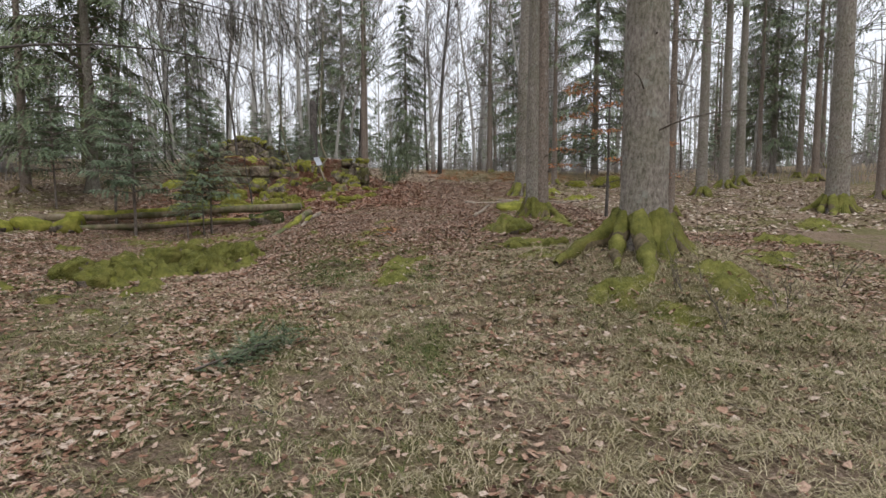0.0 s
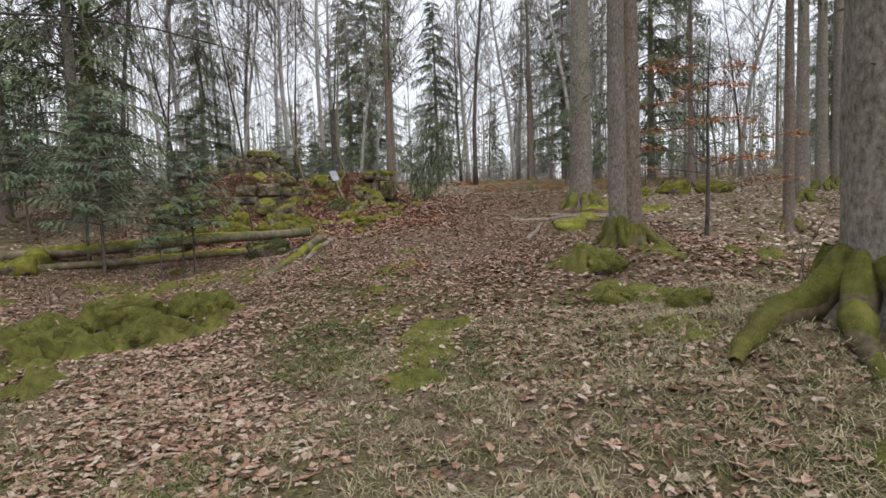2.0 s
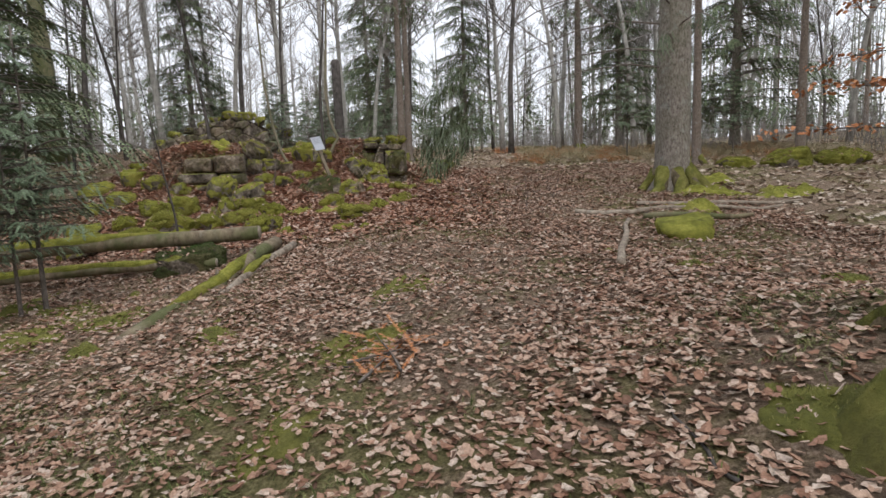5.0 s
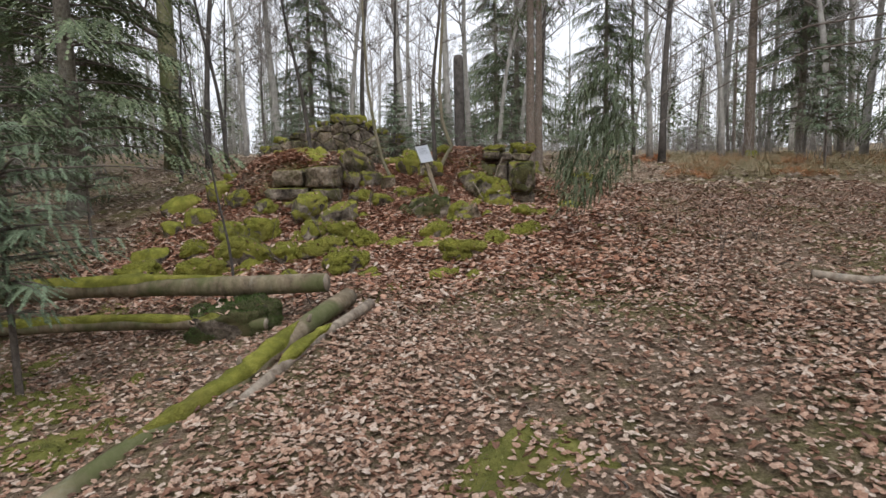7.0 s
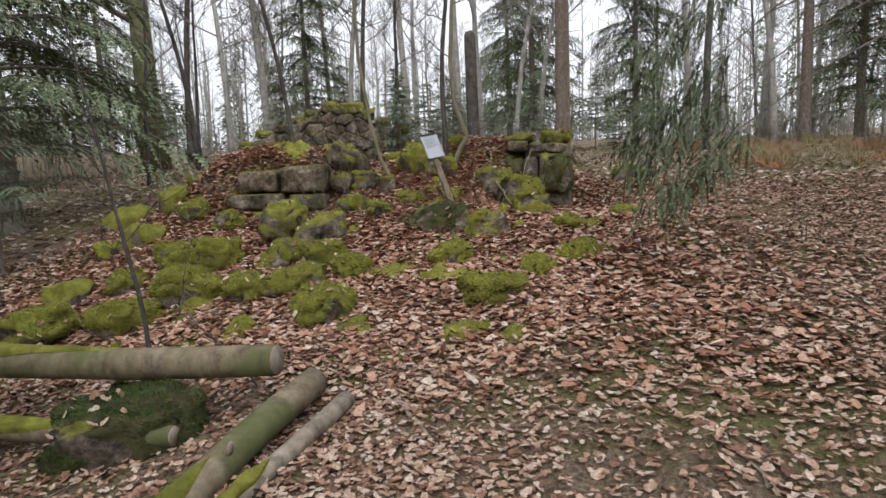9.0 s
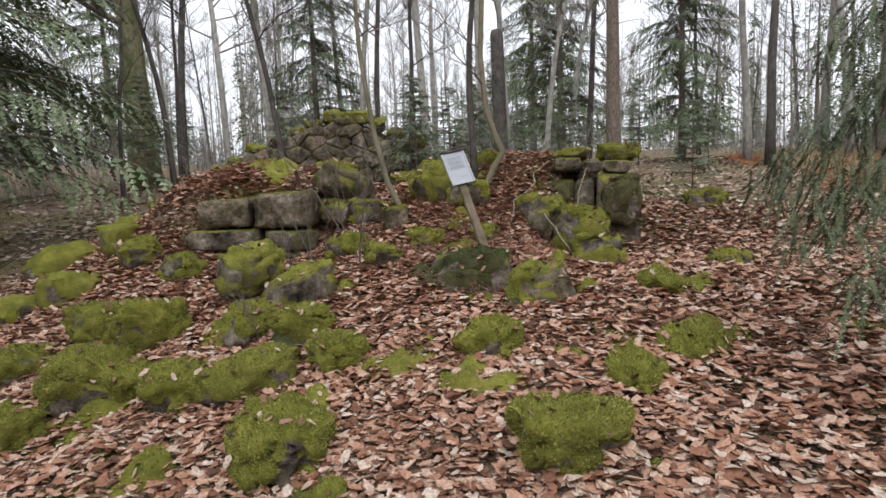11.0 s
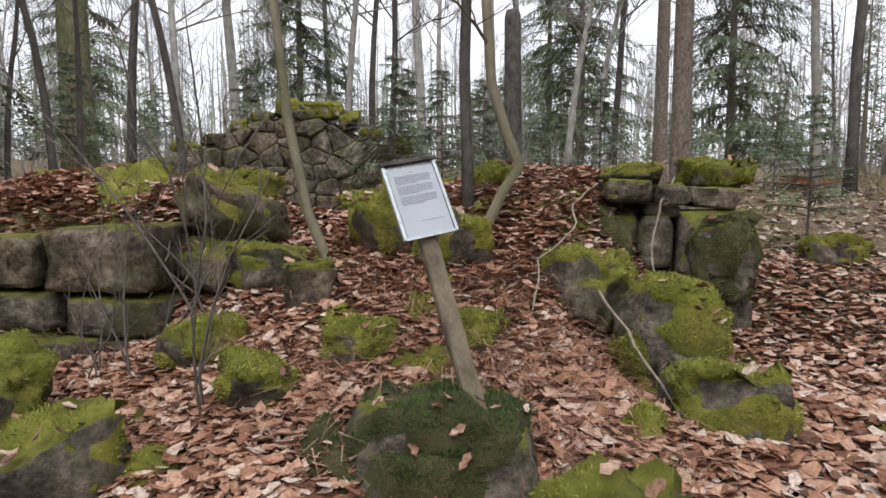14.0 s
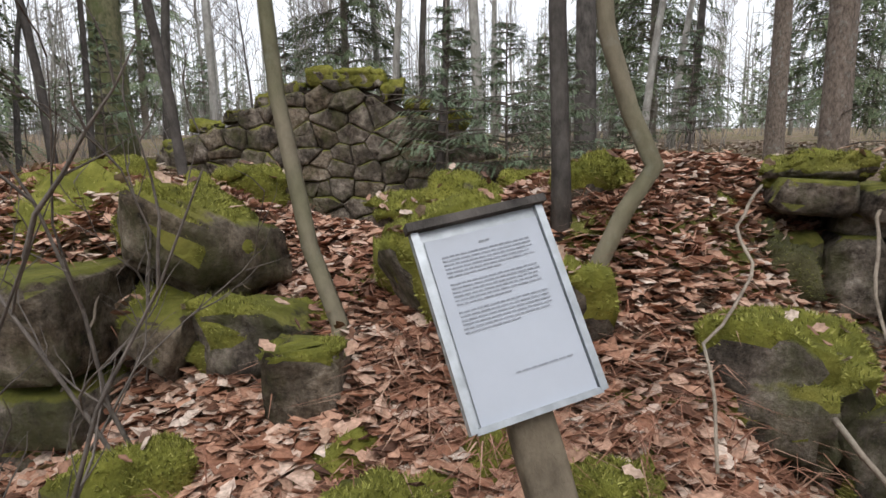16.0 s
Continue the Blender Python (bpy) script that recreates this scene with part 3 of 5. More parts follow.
for i, (x, y, s) in enumerate([(-9.9, 23.3, 1.1), (-10.6, 24.2, 0.9), (-3.95, 21.95, 0.9), (-12, 24, 1.0), (-4.9, 16.75, 0.45), (-6.3, 25.5, 1.1)]):
    put(thin, x, y, 80 * i, s, tilt=(0, -4 + 3 * (i % 3)), group="thin saplings")

birch_a = bare_tree("bare_tree", "tall slim leafless grey tree of the surrounding wood", 17, 0.13, 51, M_GREY, 0.3, 32, 0.04, fine=0.008)
birch_b = bare_tree("bare_tree", "tall slim leafless grey tree of the surrounding wood", 15, 0.1, 52, M_GREY, 0.25, 32, 0.06, fine=0.008)
birch_c = bare_tree("bare_tree", "slender leafless dark tree of the surrounding wood", 13, 0.08, 53, M_DARK, 0.25, 26, 0.05, fine=0.007)
put(birch_a, -8.0, 31.0, 0, 1.0, copy=False, group="surrounding wood")
put(birch_b, -10.4, 31.5, 0, 1.0, copy=False, group="surrounding wood")
put(birch_c, 1.05, 32.3, 0, 1.5, copy=False, group="surrounding wood")
put(birch_a, 0.75, 33.8, 50, 0.9, group="surrounding wood")
far = random.Random(7)
placed = []
for k in range(1400):
    a, r = far.uniform(0, 2 * math.pi), 21 + 60 * far.random() ** 1.3
    x, y = r * math.cos(a), 12 + r * math.sin(a)
    if y < 27 and abs(x) < 13 and y > -4 or (-3 < x < 3 and 24 < y < 46):
        continue
    if any((x - p) ** 2 + (y - q) ** 2 < 2.2 for p, q in placed) or len(placed) > 380:
        continue
    placed.append((x, y))
    kind = far.random()
    east = x > 6
    src = birch_a if kind < 0.26 else birch_b if kind < 0.5 else birch_c if kind < 0.66 else (spruce_b if east else skirt) if kind < (0.86 if east else 0.7) else birch_b if kind < 0.94 else young
    put(src, x, y, far.uniform(0, 360), far.uniform(0.75, 1.25), group="surrounding wood", label="spruce of the surrounding wood" if src is spruce_b else "")


def far_wood():
    """The wood that closes the view all round."""
    rng = random.Random(9)
    g, gn = Geo(), Geo()
    for k in range(1700):
        a, r = rng.uniform(0, 2 * math.pi), rng.uniform(70, 125)
        x, y = r * math.cos(a), 12 + r * math.sin(a)
        z, h, w = land(x, y) - 0.3, rng.uniform(12, 20), rng.uniform(0.06, 0.15)
        tube(g, [(x, y, z), (x + rng.uniform(-0.4, 0.4), y, z + h * 0.6), (x, y + rng.uniform(-0.5, 0.5), z + h)], [w, w * 0.7, 0.03], 4, False)
        for j in range(12):
            u = rng.uniform(0.3, 0.95)
            b, ln = rng.uniform(0, 6.28), h * 0.16 * (1.2 - u)
            p = Vector((x, y, z + h * u))
            tube(g, [p, p + Vector((math.cos(b) * ln, math.sin(b) * ln, ln * 0.9))], [0.045, 0.012], 3, False)
        if rng.random() < 0.25:
            for j in range(50):
                u = rng.uniform(0.1, 1)
                b, ln = rng.uniform(0, 6.28), 2.6 * (1.05 - u)
                spray(gn, Vector((x, y, z + h * u)), Vector((math.cos(b), math.sin(b), -0.5)), ln, 0.4, rng, 3)
    for k in range(620):
        a, r = rng.uniform(0, 2 * math.pi), rng.uniform(60, 112)
        x, y = r * math.cos(a), 12 + r * math.sin(a)
        z, h = land(x, y) - 0.2, rng.uniform(3, 9)
        tube(g, [(x, y, z), (x, y, z + h)], [0.07, 0.02], 3, False)
        for j in range(46):
            u = rng.random() ** 1.2
            b, ln = rng.uniform(0, 6.28), h * 0.3 * (1.05 - u)
            spray(gn, Vector((x, y, z + h * u)), Vector((math.cos(b), math.sin(b), -0.35)), ln, 0.3, rng, 3)
    tagged(part("far_wood", g, M_GREY), "distant dense leafless wood", "forest", kind="stuff")
    tagged(part("far_spruces", gn, M_NEEDLE), "distant dark spruce foliage in the wood", "forest", kind="stuff")


far_wood()


def undergrowth():
    """Low bare scrub between the trees all round."""
    rng = random.Random(19)
    g = Geo()
    for k in range(1700):
        a, r = rng.uniform(0, 2 * math.pi), 19 + 50 * rng.random()
        x, y = r * math.cos(a), 12 + r * math.sin(a)
        if -3.2 < x < 2.2 and 22 < y < 48:
            continue
        z = land(x, y)
        for j in range(9):
            b, h = rng.uniform(0, 6.28), rng.uniform(0.5, 2.2)
            p = Vector((x + rng.uniform(-0.5, 0.5), y + rng.uniform(-0.5, 0.5), z - 0.05))
            q = p + Vector((math.cos(b) * 0.3 * h, math.sin(b) * 0.3 * h, h))
            tube(g, [p, p.lerp(q, 0.5) + Vector((0.05, 0, 0)), q], [0.012, 0.009, 0.004], 3, False)
            for m in range(3):
                s = p.lerp(q, rng.uniform(0.4, 0.95))
                tube(g, [s, s + Vector((rng.uniform(-0.4, 0.4), rng.uniform(-0.4, 0.4), rng.uniform(0.1, 0.4))) * h * 0.5], [0.006, 0.003], 3, False)
    tagged(part("undergrowth", g, M_GREY_TWIG), "bare leafless scrub between the trees", "shrub", kind="stuff")


undergrowth()


def beech():
    """A young beech with flat tiers of twigs that still hold their leaves."""
    tree = bare_tree("beech_sapling", "young beech that keeps its withered orange leaves", 4.2, 0.045, 61, M_DARK, 0.3, 7, 0.05, twig=1.0)
    rng = random.Random(62)
    g, gt = Geo(), Geo()
    for k in range(15):
        a, z0, ln = k * 2.4 + rng.uniform(-0.4, 0.4), 0.9 + 0.16 * k + rng.uniform(-0.1, 0.1), rng.uniform(1.0, 1.9) * (1.1 - 0.035 * k)
        d = Vector((math.cos(a), math.sin(a), 0.22))
        s = Vector((-math.sin(a), math.cos(a), 0))
        line = [Vector((0, 0, z0)) + d * ln * u - Vector((0, 0, 0.25 * u * u)) + s * 0.12 * math.sin(3 * u + k) for u in (0, 0.3, 0.6, 0.85, 1)]
        tube(gt, line, [0.012, 0.009, 0.007, 0.004, 0.002], 4, False)
        for j in range(75):
            u = rng.uniform(0.35, 1.05)
            w = rng.uniform(-0.3, 0.3) * (1.3 - 0.6 * u)
            p = Vector((0, 0, z0)) + d * ln * u - Vector((0, 0, 0.25 * u * u)) + s * w + Vector((0, 0, rng.uniform(-0.06, 0.04)))
            leaf_at(g, p, rng, 0.07)
            if j % 6 == 0:
                tube(gt, [p - s * w, p], [0.003, 0.002], 3, False)
    tagged(part("side_twigs", gt, M_DARK, tree), kind="stuff")
    part("foliage", g, M_BEECH, tree, "withered orange leaves")
    return tree


def leaf_at(g, p, rng, size):
    m = Euler((rng.uniform(-0.9, 0.9), rng.uniform(-0.9, 0.9), rng.uniform(0, 6.28))).to_matrix() * size * rng.uniform(0.7, 1.2)
    g.add([p + m @ Vector(q) for q in ((-0.5, 0, 0.08), (-0.2, 0.24, 0.1), (0.02, 0.12, 0.02), (0.25, 0.28, 0.12), (0.5, 0.02, 0.1), (0.24, -0.26, 0.14), (0.04, -0.13, 0.02), (-0.18, -0.25, 0.08))], [(0, k, k + 1) for k in range(1, 7)])


put(beech(), 4.45, 13.5, copy=False, group="young beeches")


# ---- fallen and dead wood ----
def log(name, label, a, b, r1, r2, mat, seed, n=12, sag=0.0, stubs=3, ring=None, end=None):
    """A fallen stem from a to b, with stubs and paler cut ends."""
    rng = random.Random(seed)
    a, b = Vector(a), Vector(b)
    t = thing(name, label, "log", tuple(a), group="fallen wood")
    g = Geo()
    pts, rad = [], []
    side = (b - a).cross(Vector((0, 0, 1))).normalized()
    for k in range(15):
        u = k / 14
        pts.append((b - a) * u + side * 0.05 * math.sin(u * 5 + seed) + Vector((0, 0, -sag * math.sin(u * math.pi) + 0.015 * math.sin(u * 11 + seed))))
        rad.append(r1 + (r2 - r1) * u)
    tube(g, pts, rad, n, True, 0.14, seed)
    part("stem", g, mat, t)
    for k in range(stubs):
        u = rng.uniform(0.1, 0.9)
        p = (b - a) * u
        az = rng.uniform(0, 6.28)
        d = side * math.cos(az) + Vector((0, 0, 1)) * abs(math.sin(az))
        r = r1 + (r2 - r1) * u
        s = Geo()
        tube(s, [p + d * r * 0.7, p + d * (r + 0.03), p + d * (r + rng.uniform(0.04, 0.1))], [r * 0.28, r * 0.22, r * 0.12], 6)
        part("branch_stub", s, M_DEADWOOD, t)
    for p, d, r in ((pts[0], pts[0] - pts[1], r1), (pts[-1], pts[-1] - pts[-2], r2)):
        s = Geo()
        d = d.normalized()
        tube(s, [p + d * 0.001, p + d * 0.008], [r * 0.93, r * 0.88], n)
        part("cut_end", s, M_DEADWOOD, t, "pale sawn end")
    return t


def moss_sleeve(t, a, b, r1, r2, seed, lo, hi, mat):
    """Moss that lies on the upper side of a stem."""
    a, b = Vector(a), Vector(b)
    side = (b - a).cross(Vector((0, 0, 1))).normalized()
    up = side.cross(b - a).normalized()
    g = Geo()
    n, m = 46, 9
    v = []
    for i in range(n):
        u = lo + (hi - lo) * i / (n - 1)
        edge = min(1.0, 5 * min(i, n - 1 - i) / n)
        c = (b - a) * u + side * 0.05 * math.sin(u * 5 + seed % 100) + Vector((0, 0, 0.015 * math.sin(u * 11 + seed % 100)))
        r = r1 + (r2 - r1) * u
        wob = 1.15 + 0.5 * nz((u * 9, seed, 1))
        for j in range(m):
            q = (j / (m - 1) - 0.5) * 2
            th = q * wob * edge
            lift = (1 - abs(q) ** 3) * (0.018 + 0.022 * (0.5 + nz((u * 30, q * 2, seed)))) * edge - 0.004 * abs(q)
            v.append(c + (up * math.cos(th) + side * math.sin(th)) * (r * 1.04 + lift))
    f = [(i * m + j, i * m + j + 1, (i + 1) * m + j + 1, (i + 1) * m + j) for i in range(n - 1) for j in range(m - 1)]
    g.add(v, f)
    part("moss", g, mat, t, "green moss on the upper side")


A1, B1 = (-3.41, 16.36, 1.34), (-10.4, 15.6, 0.98)
t = log("fallen_log", "long mossy fallen spruce log lying on stones", A1, B1, 0.105, 0.13, M_LOG, 4)
moss_sleeve(t, A1, B1, 0.105, 0.13, 4, 0.16, 0.95, M_MOSS)
A2, B2 = (-3.9, 15.95, 0.96), (-9.8, 15.0, 0.72)
t = log("fallen_log", "thinner mossy fallen log on the ground", A2, B2, 0.065, 0.085, M_LOG, 5)
moss_sleeve(t, A2, B2, 0.065, 0.085, 5, 0.08, 0.6, M_MOSS)
A3, B3 = (-3.36, 12.95, 0.62), (-3.16, 16.45, 1.17)
t = log("fallen_pole", "pale barked pole with moss lying beside the path", A3, B3, 0.085, 0.1, M_LOG, 6)
moss_sleeve(t, A3, B3, 0.085, 0.1, 6, 0.18, 0.72, M_MOSS)
A4, B4 = (-3.12, 12.85, 0.6), (-2.84, 16.25, 1.15)
t = log("fallen_pole", "slim grey debarked pole lying beside the path", A4, B4, 0.05, 0.055, M_DEADWOOD, 7)
moss_sleeve(t, A4, B4, 0.05, 0.055, 7, 0.55, 0.8, M_MOSS)


def stick(name, label, pts, r, mat, seed):
    t = thing(name, label, "stick", (pts[0][0], pts[0][1], land(pts[0][0], pts[0][1]) + r * 0.8), group="sticks")
    g = Geo()
    o = t.location
    line = []
    n = 6
    for i in range(len(pts) - 1):
        for k in range(n + (i == len(pts) - 2)):
            u = k / n
            x, y = pts[i][0] + (pts[i + 1][0] - pts[i][0]) * u, pts[i][1] + (pts[i + 1][1] - pts[i][1]) * u
            line.append(Vector((x + 0.02 * math.sin(k * 2 + seed), y, land(x, y) + r * 0.8)) - o)
    tube(g, line, [r * (1 - 0.5 * k / len(line)) for k in range(len(line))], 7, True, 0.2, seed)
    part("wood", g, mat, t)


stick("fallen_branch", "short pale piece of broken branch", [(1.28, 13.9), (1.95, 16.3)], 0.05, M_DEADWOOD, 1)
stick("fallen_branch", "pale broken branch among moss", [(1.3, 17.0), (2.6, 16.9), (4.4, 17.1)], 0.05, M_DEADWOOD, 2)
stick("fallen_branch", "long pale broken branch", [(2.4, 17.6), (4.9, 17.5)], 0.045, M_DEADWOOD, 3)
stick("fallen_branch", "dark mossy broken branch on leaves", [(2.2, 16.4), (3.6, 16.2)], 0.055, M_LOG, 4)
stick("fallen_branch", "thin crooked fallen stick", [(-2.6, 16.4), (-2.25, 16.0), (-2.05, 15.75)], 0.018, M_DEADWOOD, 5)
srng = random.Random(71)
for k in range(90):
    x, y = srng.uniform(-5.5, 3.5), srng.uniform(3, 23)
    a, ln = srng.uniform(0, 6.28), srng.uniform(0.15, 0.7)
    stick("twig", "thin brown fallen twig on the leaf litter", [(x, y), (x + ln * math.cos(a), y + ln * math.sin(a))], srng.uniform(0.005, 0.012), srng.choice((M_TWIG, M_DEADWOOD, M_DARK)), k)


def snag():
    t = thing("dead_tree_snag", "dark barkless dead trunk broken off at the top", "dead tree", (-5.42, 29.4, land(-5.42, 29.4)))
    top = 6.55 - t.location.z
    g = Geo()
    tube(g, [(0, 0, -0.3), (0, 0, 0.2), (-0.02, 0, top * 0.5), (-0.03, 0, top - 0.12), (-0.04, 0, top)], [0.24, 0.19, 0.17, 0.165, 0.13], 10, True, 0.15, 2)
    part("trunk", g, M_DARK, t)


snag()


# ---- stones ----
def rock_bm(size, seed, block=0.6, sub=3, rough_amt=0.16):
    bm = bmesh.new()
    bmesh.ops.create_icosphere(bm, subdivisions=sub, radius=1)
    s = Vector((seed * 7.31, seed * 3.77, seed * 1.93))
    for v in bm.verts:
        p = v.co.normalized()
        k = 1 - block * 0.62 if block < 0.9 else 0.22
        q = Vector([math.copysign(abs(c) ** k, c) for c in p])
        q *= 0.5 + 0.12 * (1 - block)
        h = 1 + rough_amt * noise.noise(p * 1.4 + s) + rough_amt * 0.55 * noise.noise(p * 3.6 + s) + rough_amt * 0.4 * noise.noise(p * 8 + s) + rough_amt * 0.3 * noise.noise(p * 19 + s)
        v.co = Vector((q.x * size[0], q.y * size[1], q.z * size[2])) * h
    rng = random.Random(int(seed * 13))
    for k in range(13 if block < 0.9 else 5):
        d = Vector((rng.gauss(0, 1), rng.gauss(0, 1), rng.gauss(0, 0.8))).normalized()
        reach = max(v.co.dot(d) for v in bm.verts) * (rng.uniform(0.6, 0.88) if block < 0.9 else rng.uniform(0.78, 0.94))
        for v in bm.verts:
            over = v.co.dot(d) - reach
            if over > 0:
                v.co -= d * over * 0.93
    bm.normal_update()
    return bm


def stone(label, at, size, seed, mat=None, moss=0.5, block=0.6, rz=0, tilt=(0, 0), fuzz=0, name="field_stone", group="ruin stones", moss_mat=None, tip_mat=None, parent=None):
    """One stone; moss > 0 gives it a cushion of moss on its upper faces, fuzz a nap of moss tips."""
    rot = pose(*at, tilt[0], tilt[1], rz)
    bm = rock_bm(size, seed, block, 4 if fuzz > 500 or parent is not None else 3, 0.34 if block < 0.9 else 0.13)
    me = bpy.data.meshes.new(name)
    bm.to_mesh(me)
    me.materials.append(mat or M_STONE)
    me.polygons.foreach_set("use_smooth", [True] * len(me.polygons))
    ob = new(name, me)
    ob.matrix_basis = rot
    if parent is None:
        tagged(ob, label, "stone", group)
    else:
        ob.parent = parent
    if moss:
        up = rot.to_3x3().transposed() @ Vector((0, 0, 1))
        keep, lift = [], {}
        big = max(size)
        for v in bm.verts:
            n = v.normal.dot(up) * 0.6 + 0.1 * v.co.dot(up) / big + 1.1 * noise.noise(v.co * (2.6 / big) + Vector((seed, 0, 5))) + 0.7 * noise.noise(v.co * 9)
            lift[v.index] = max(-0.6, min(1.0, (n - (0.8 - moss)) * 2.2))
        g = Geo()
        idx = {}
        faces = [f for f in bm.faces if max(lift[v.index] for v in f.verts) > 0]
        for f in faces:
            for v in f.verts:
                if v.index not in idx:
                    idx[v.index] = len(g.v)
                    h = lift[v.index] * 0.04 * (0.7 + 0.9 * noise.noise(v.co * 11) + 0.5 * noise.noise(v.co * 27)) * min(1, big / 0.4)
                    g.v.append(v.co + v.normal * h)
            g.f.append(tuple(idx[v.index] for v in f.verts))
        if g.f:
            part("moss_cushion", g, moss_mat or M_MOSS, ob, "cushion of green moss")
            if fuzz:
                gf = Geo()
                rng = random.Random(seed)
                areas = [f.calc_area() for f in faces]
                for f in rng.choices(faces, areas, k=fuzz):
                    a, b, c = [g.v[idx[v.index]] for v in f.verts]
                    u, w = rng.random(), rng.random()
                    if u + w > 1:
                        u, w = 1 - u, 1 - w
                    p = a + (b - a) * u + (c - a) * w
                    if lift[f.verts[0].index] < 0.1:
                        continue
                    blade(gf, p, f.normal, rng, rng.uniform(0.008, 0.02))
                tagged(part("moss_nap", gf, tip_mat or M_MOSS_TIP, ob, "fine moss tips", False), kind="stuff")
    if parent is None and at[1] > 15 and fuzz:
        lrng = random.Random(seed + 900)
        m3 = rot.to_3x3()
        tops = [f for f in bm.faces if (m3 @ f.normal).z > 0.55]
        for f in lrng.choices(tops, k=int(55 * size[0] * size[1]) + 2) if tops else ():
            leaf_at(STONE_LEAVES, rot @ (f.calc_center_median() + f.normal * 0.045), lrng, 0.07)
    bm.free()
    return ob


STONE_LEAVES = Geo()


def on(x, y, dz=0.0):
    return (x, y, land(x, y) + dz)


# the pair of mossy boulders by the doorway and the stones round the sign
stone("grey boulder under a thick cap of bright moss", (-3.17, 21.74, 2.29), (0.7, 0.56, 0.48), 1, moss=0.72, fuzz=9000, rz=-20, block=0.5)
stone("boulder almost hidden by bright yellow-green moss", (-2.64, 21.44, 2.16), (0.54, 0.74, 0.56), 2, moss=0.85, fuzz=14000, rz=15, block=0.6)
stone("pale boulder with a mossy top beside the path", (-2.42, 20.75, 1.96), (0.5, 0.42, 0.46), 3, moss=0.65, fuzz=5000, block=0.8)
stone("dark boulder under dark green moss at the sign foot", (-3.5, 20.22, 1.83), (0.98, 0.56, 0.52), 4, M_STONE, 0.62, 0.5, 8, fuzz=15000, moss_mat=M_MOSS_DARK, tip_mat=M_MOSS_TIP_DARK)
stone("slanting dark stone draped with roots and moss", (-2.82, 19.92, 1.74), (0.68, 0.42, 0.5), 5, M_STONE_WARM, 0.5, 0.5, 25, (0, -14), fuzz=4000)
stone("grey stone with a mossy crest", (-4.95, 19.6, 1.82), (0.62, 0.4, 0.36), 6, M_STONE, 0.6, 0.7, 25, (0, -22), fuzz=3000)
stone("pointed grey stone with moss", (-5.6, 19.75, 1.98), (0.55, 0.45, 0.42), 7, M_STONE_MOSSY, 0.85, 0.45, 40, fuzz=2500)
stone("brown broken stone block among leaves", (-4.57, 20.98, 2.38), (0.27, 0.25, 0.27), 8, M_STONE_WARM, 0.3, 0.9, 20, fuzz=1800)
stone("flat grey stone slab sunk in leaves", (-4.92, 21.14, 2.46), (0.62, 0.36, 0.26), 9, M_STONE, 0.3, 0.7, 12, fuzz=1800)
stone("grey rounded stone in the rubble", (-5.35, 21.45, 2.62), (0.5, 0.34, 0.3), 10, M_STONE, 0.3, 0.6, -10, fuzz=1800)
stone("mossy stone at the alder foot", (-4.3, 21.5, 2.72), (0.5, 0.4, 0.42), 11, M_STONE_MOSSY, 0.75, 0.7, 30, fuzz=5000)
stone("dark stone behind the sign", (-3.95, 21.5, 2.62), (0.6, 0.4, 0.36), 12, M_STONE, 0.45, 0.6, -15, fuzz=1800)
stone("small mossy stone in the leaves", (-1.3, 21.2, 1.92), (0.34, 0.28, 0.18), 13, M_STONE, 0.5, 0.6, fuzz=1800)


def hewn(parent, outline, y0, depth, mat, seed, name="stone", proud=0.03):
    """One wall stone: a polygon in the wall's plane with a rough, slightly domed face and worn edges."""
    rng = random.Random(seed)
    pts = []
    for (ax, az), (bx, bz) in zip(outline, outline[1:] + outline[:1]):
        ln = math.hypot(bx - ax, bz - az)
        n = max(1, min(4, int(ln / 0.12)))
        pts += [(ax + (bx - ax) * k / n, az + (bz - az) * k / n) for k in range(n)]
    cx, cz = sum(p[0] for p in pts) / len(pts), sum(p[1] for p in pts) / len(pts)
    size = max(math.hypot(p[0] - cx, p[1] - cz) for p in pts)
    tilt_x, tilt_z = rng.uniform(-0.12, 0.12), rng.uniform(-0.1, 0.1)
    v = []
    for shrink, y in ((0.98, depth), (0.985, 0.02), (0.955, -proud * 0.4), (0.78, -proud), (0.42, -proud * 1.15)):
        for x, z in pts:
            k = shrink * (1 + 0.05 * nz((x * 5 + seed, z * 5, 1)))
            px, pz = cx + (x - cx) * k, cz + (z - cz) * k
            bump_y = 0 if y > 0.1 else 0.05 * nz((px * 6, pz * 6, seed)) + 0.03 * nz((px * 15, pz * 15, seed)) + tilt_x * (px - cx) + tilt_z * (pz - cz)
            v.append((px, y0 + y + bump_y, pz))
    n = len(pts)
    f = [(r * n + k, r * n + (k + 1) % n, (r + 1) * n + (k + 1) % n, (r + 1) * n + k) for r in range(4) for k in range(n)]
    f.append(tuple(range(4 * n, 5 * n)))
    g = Geo()
    g.add([Vector(p) for p in v], f)
    ob = part(name, g, mat, parent)
    me = ob.data
    me.polygons.foreach_set("use_smooth", [k % 3 != 0 for k in range(len(me.polygons))])
    return ob


def block(x0, x1, z0, z1, seed, j=0.025):
    """A roughly squared outline with knocked-off corners."""
    rng = random.Random(seed)
    c = [rng.uniform(0.015, 0.07) for k in range(4)]
    p = [(x0 + c[0], z0), (x1 - c[1], z0), (x1, z0 + c[1]), (x1, z1 - c[2]), (x1 - c[2], z1), (x0 + c[3], z1), (x0, z1 - c[3]), (x0, z0 + c[0])]
    return [(x + rng.uniform(-j, j), z + rng.uniform(-j, j) * 0.6) for x, z in p]


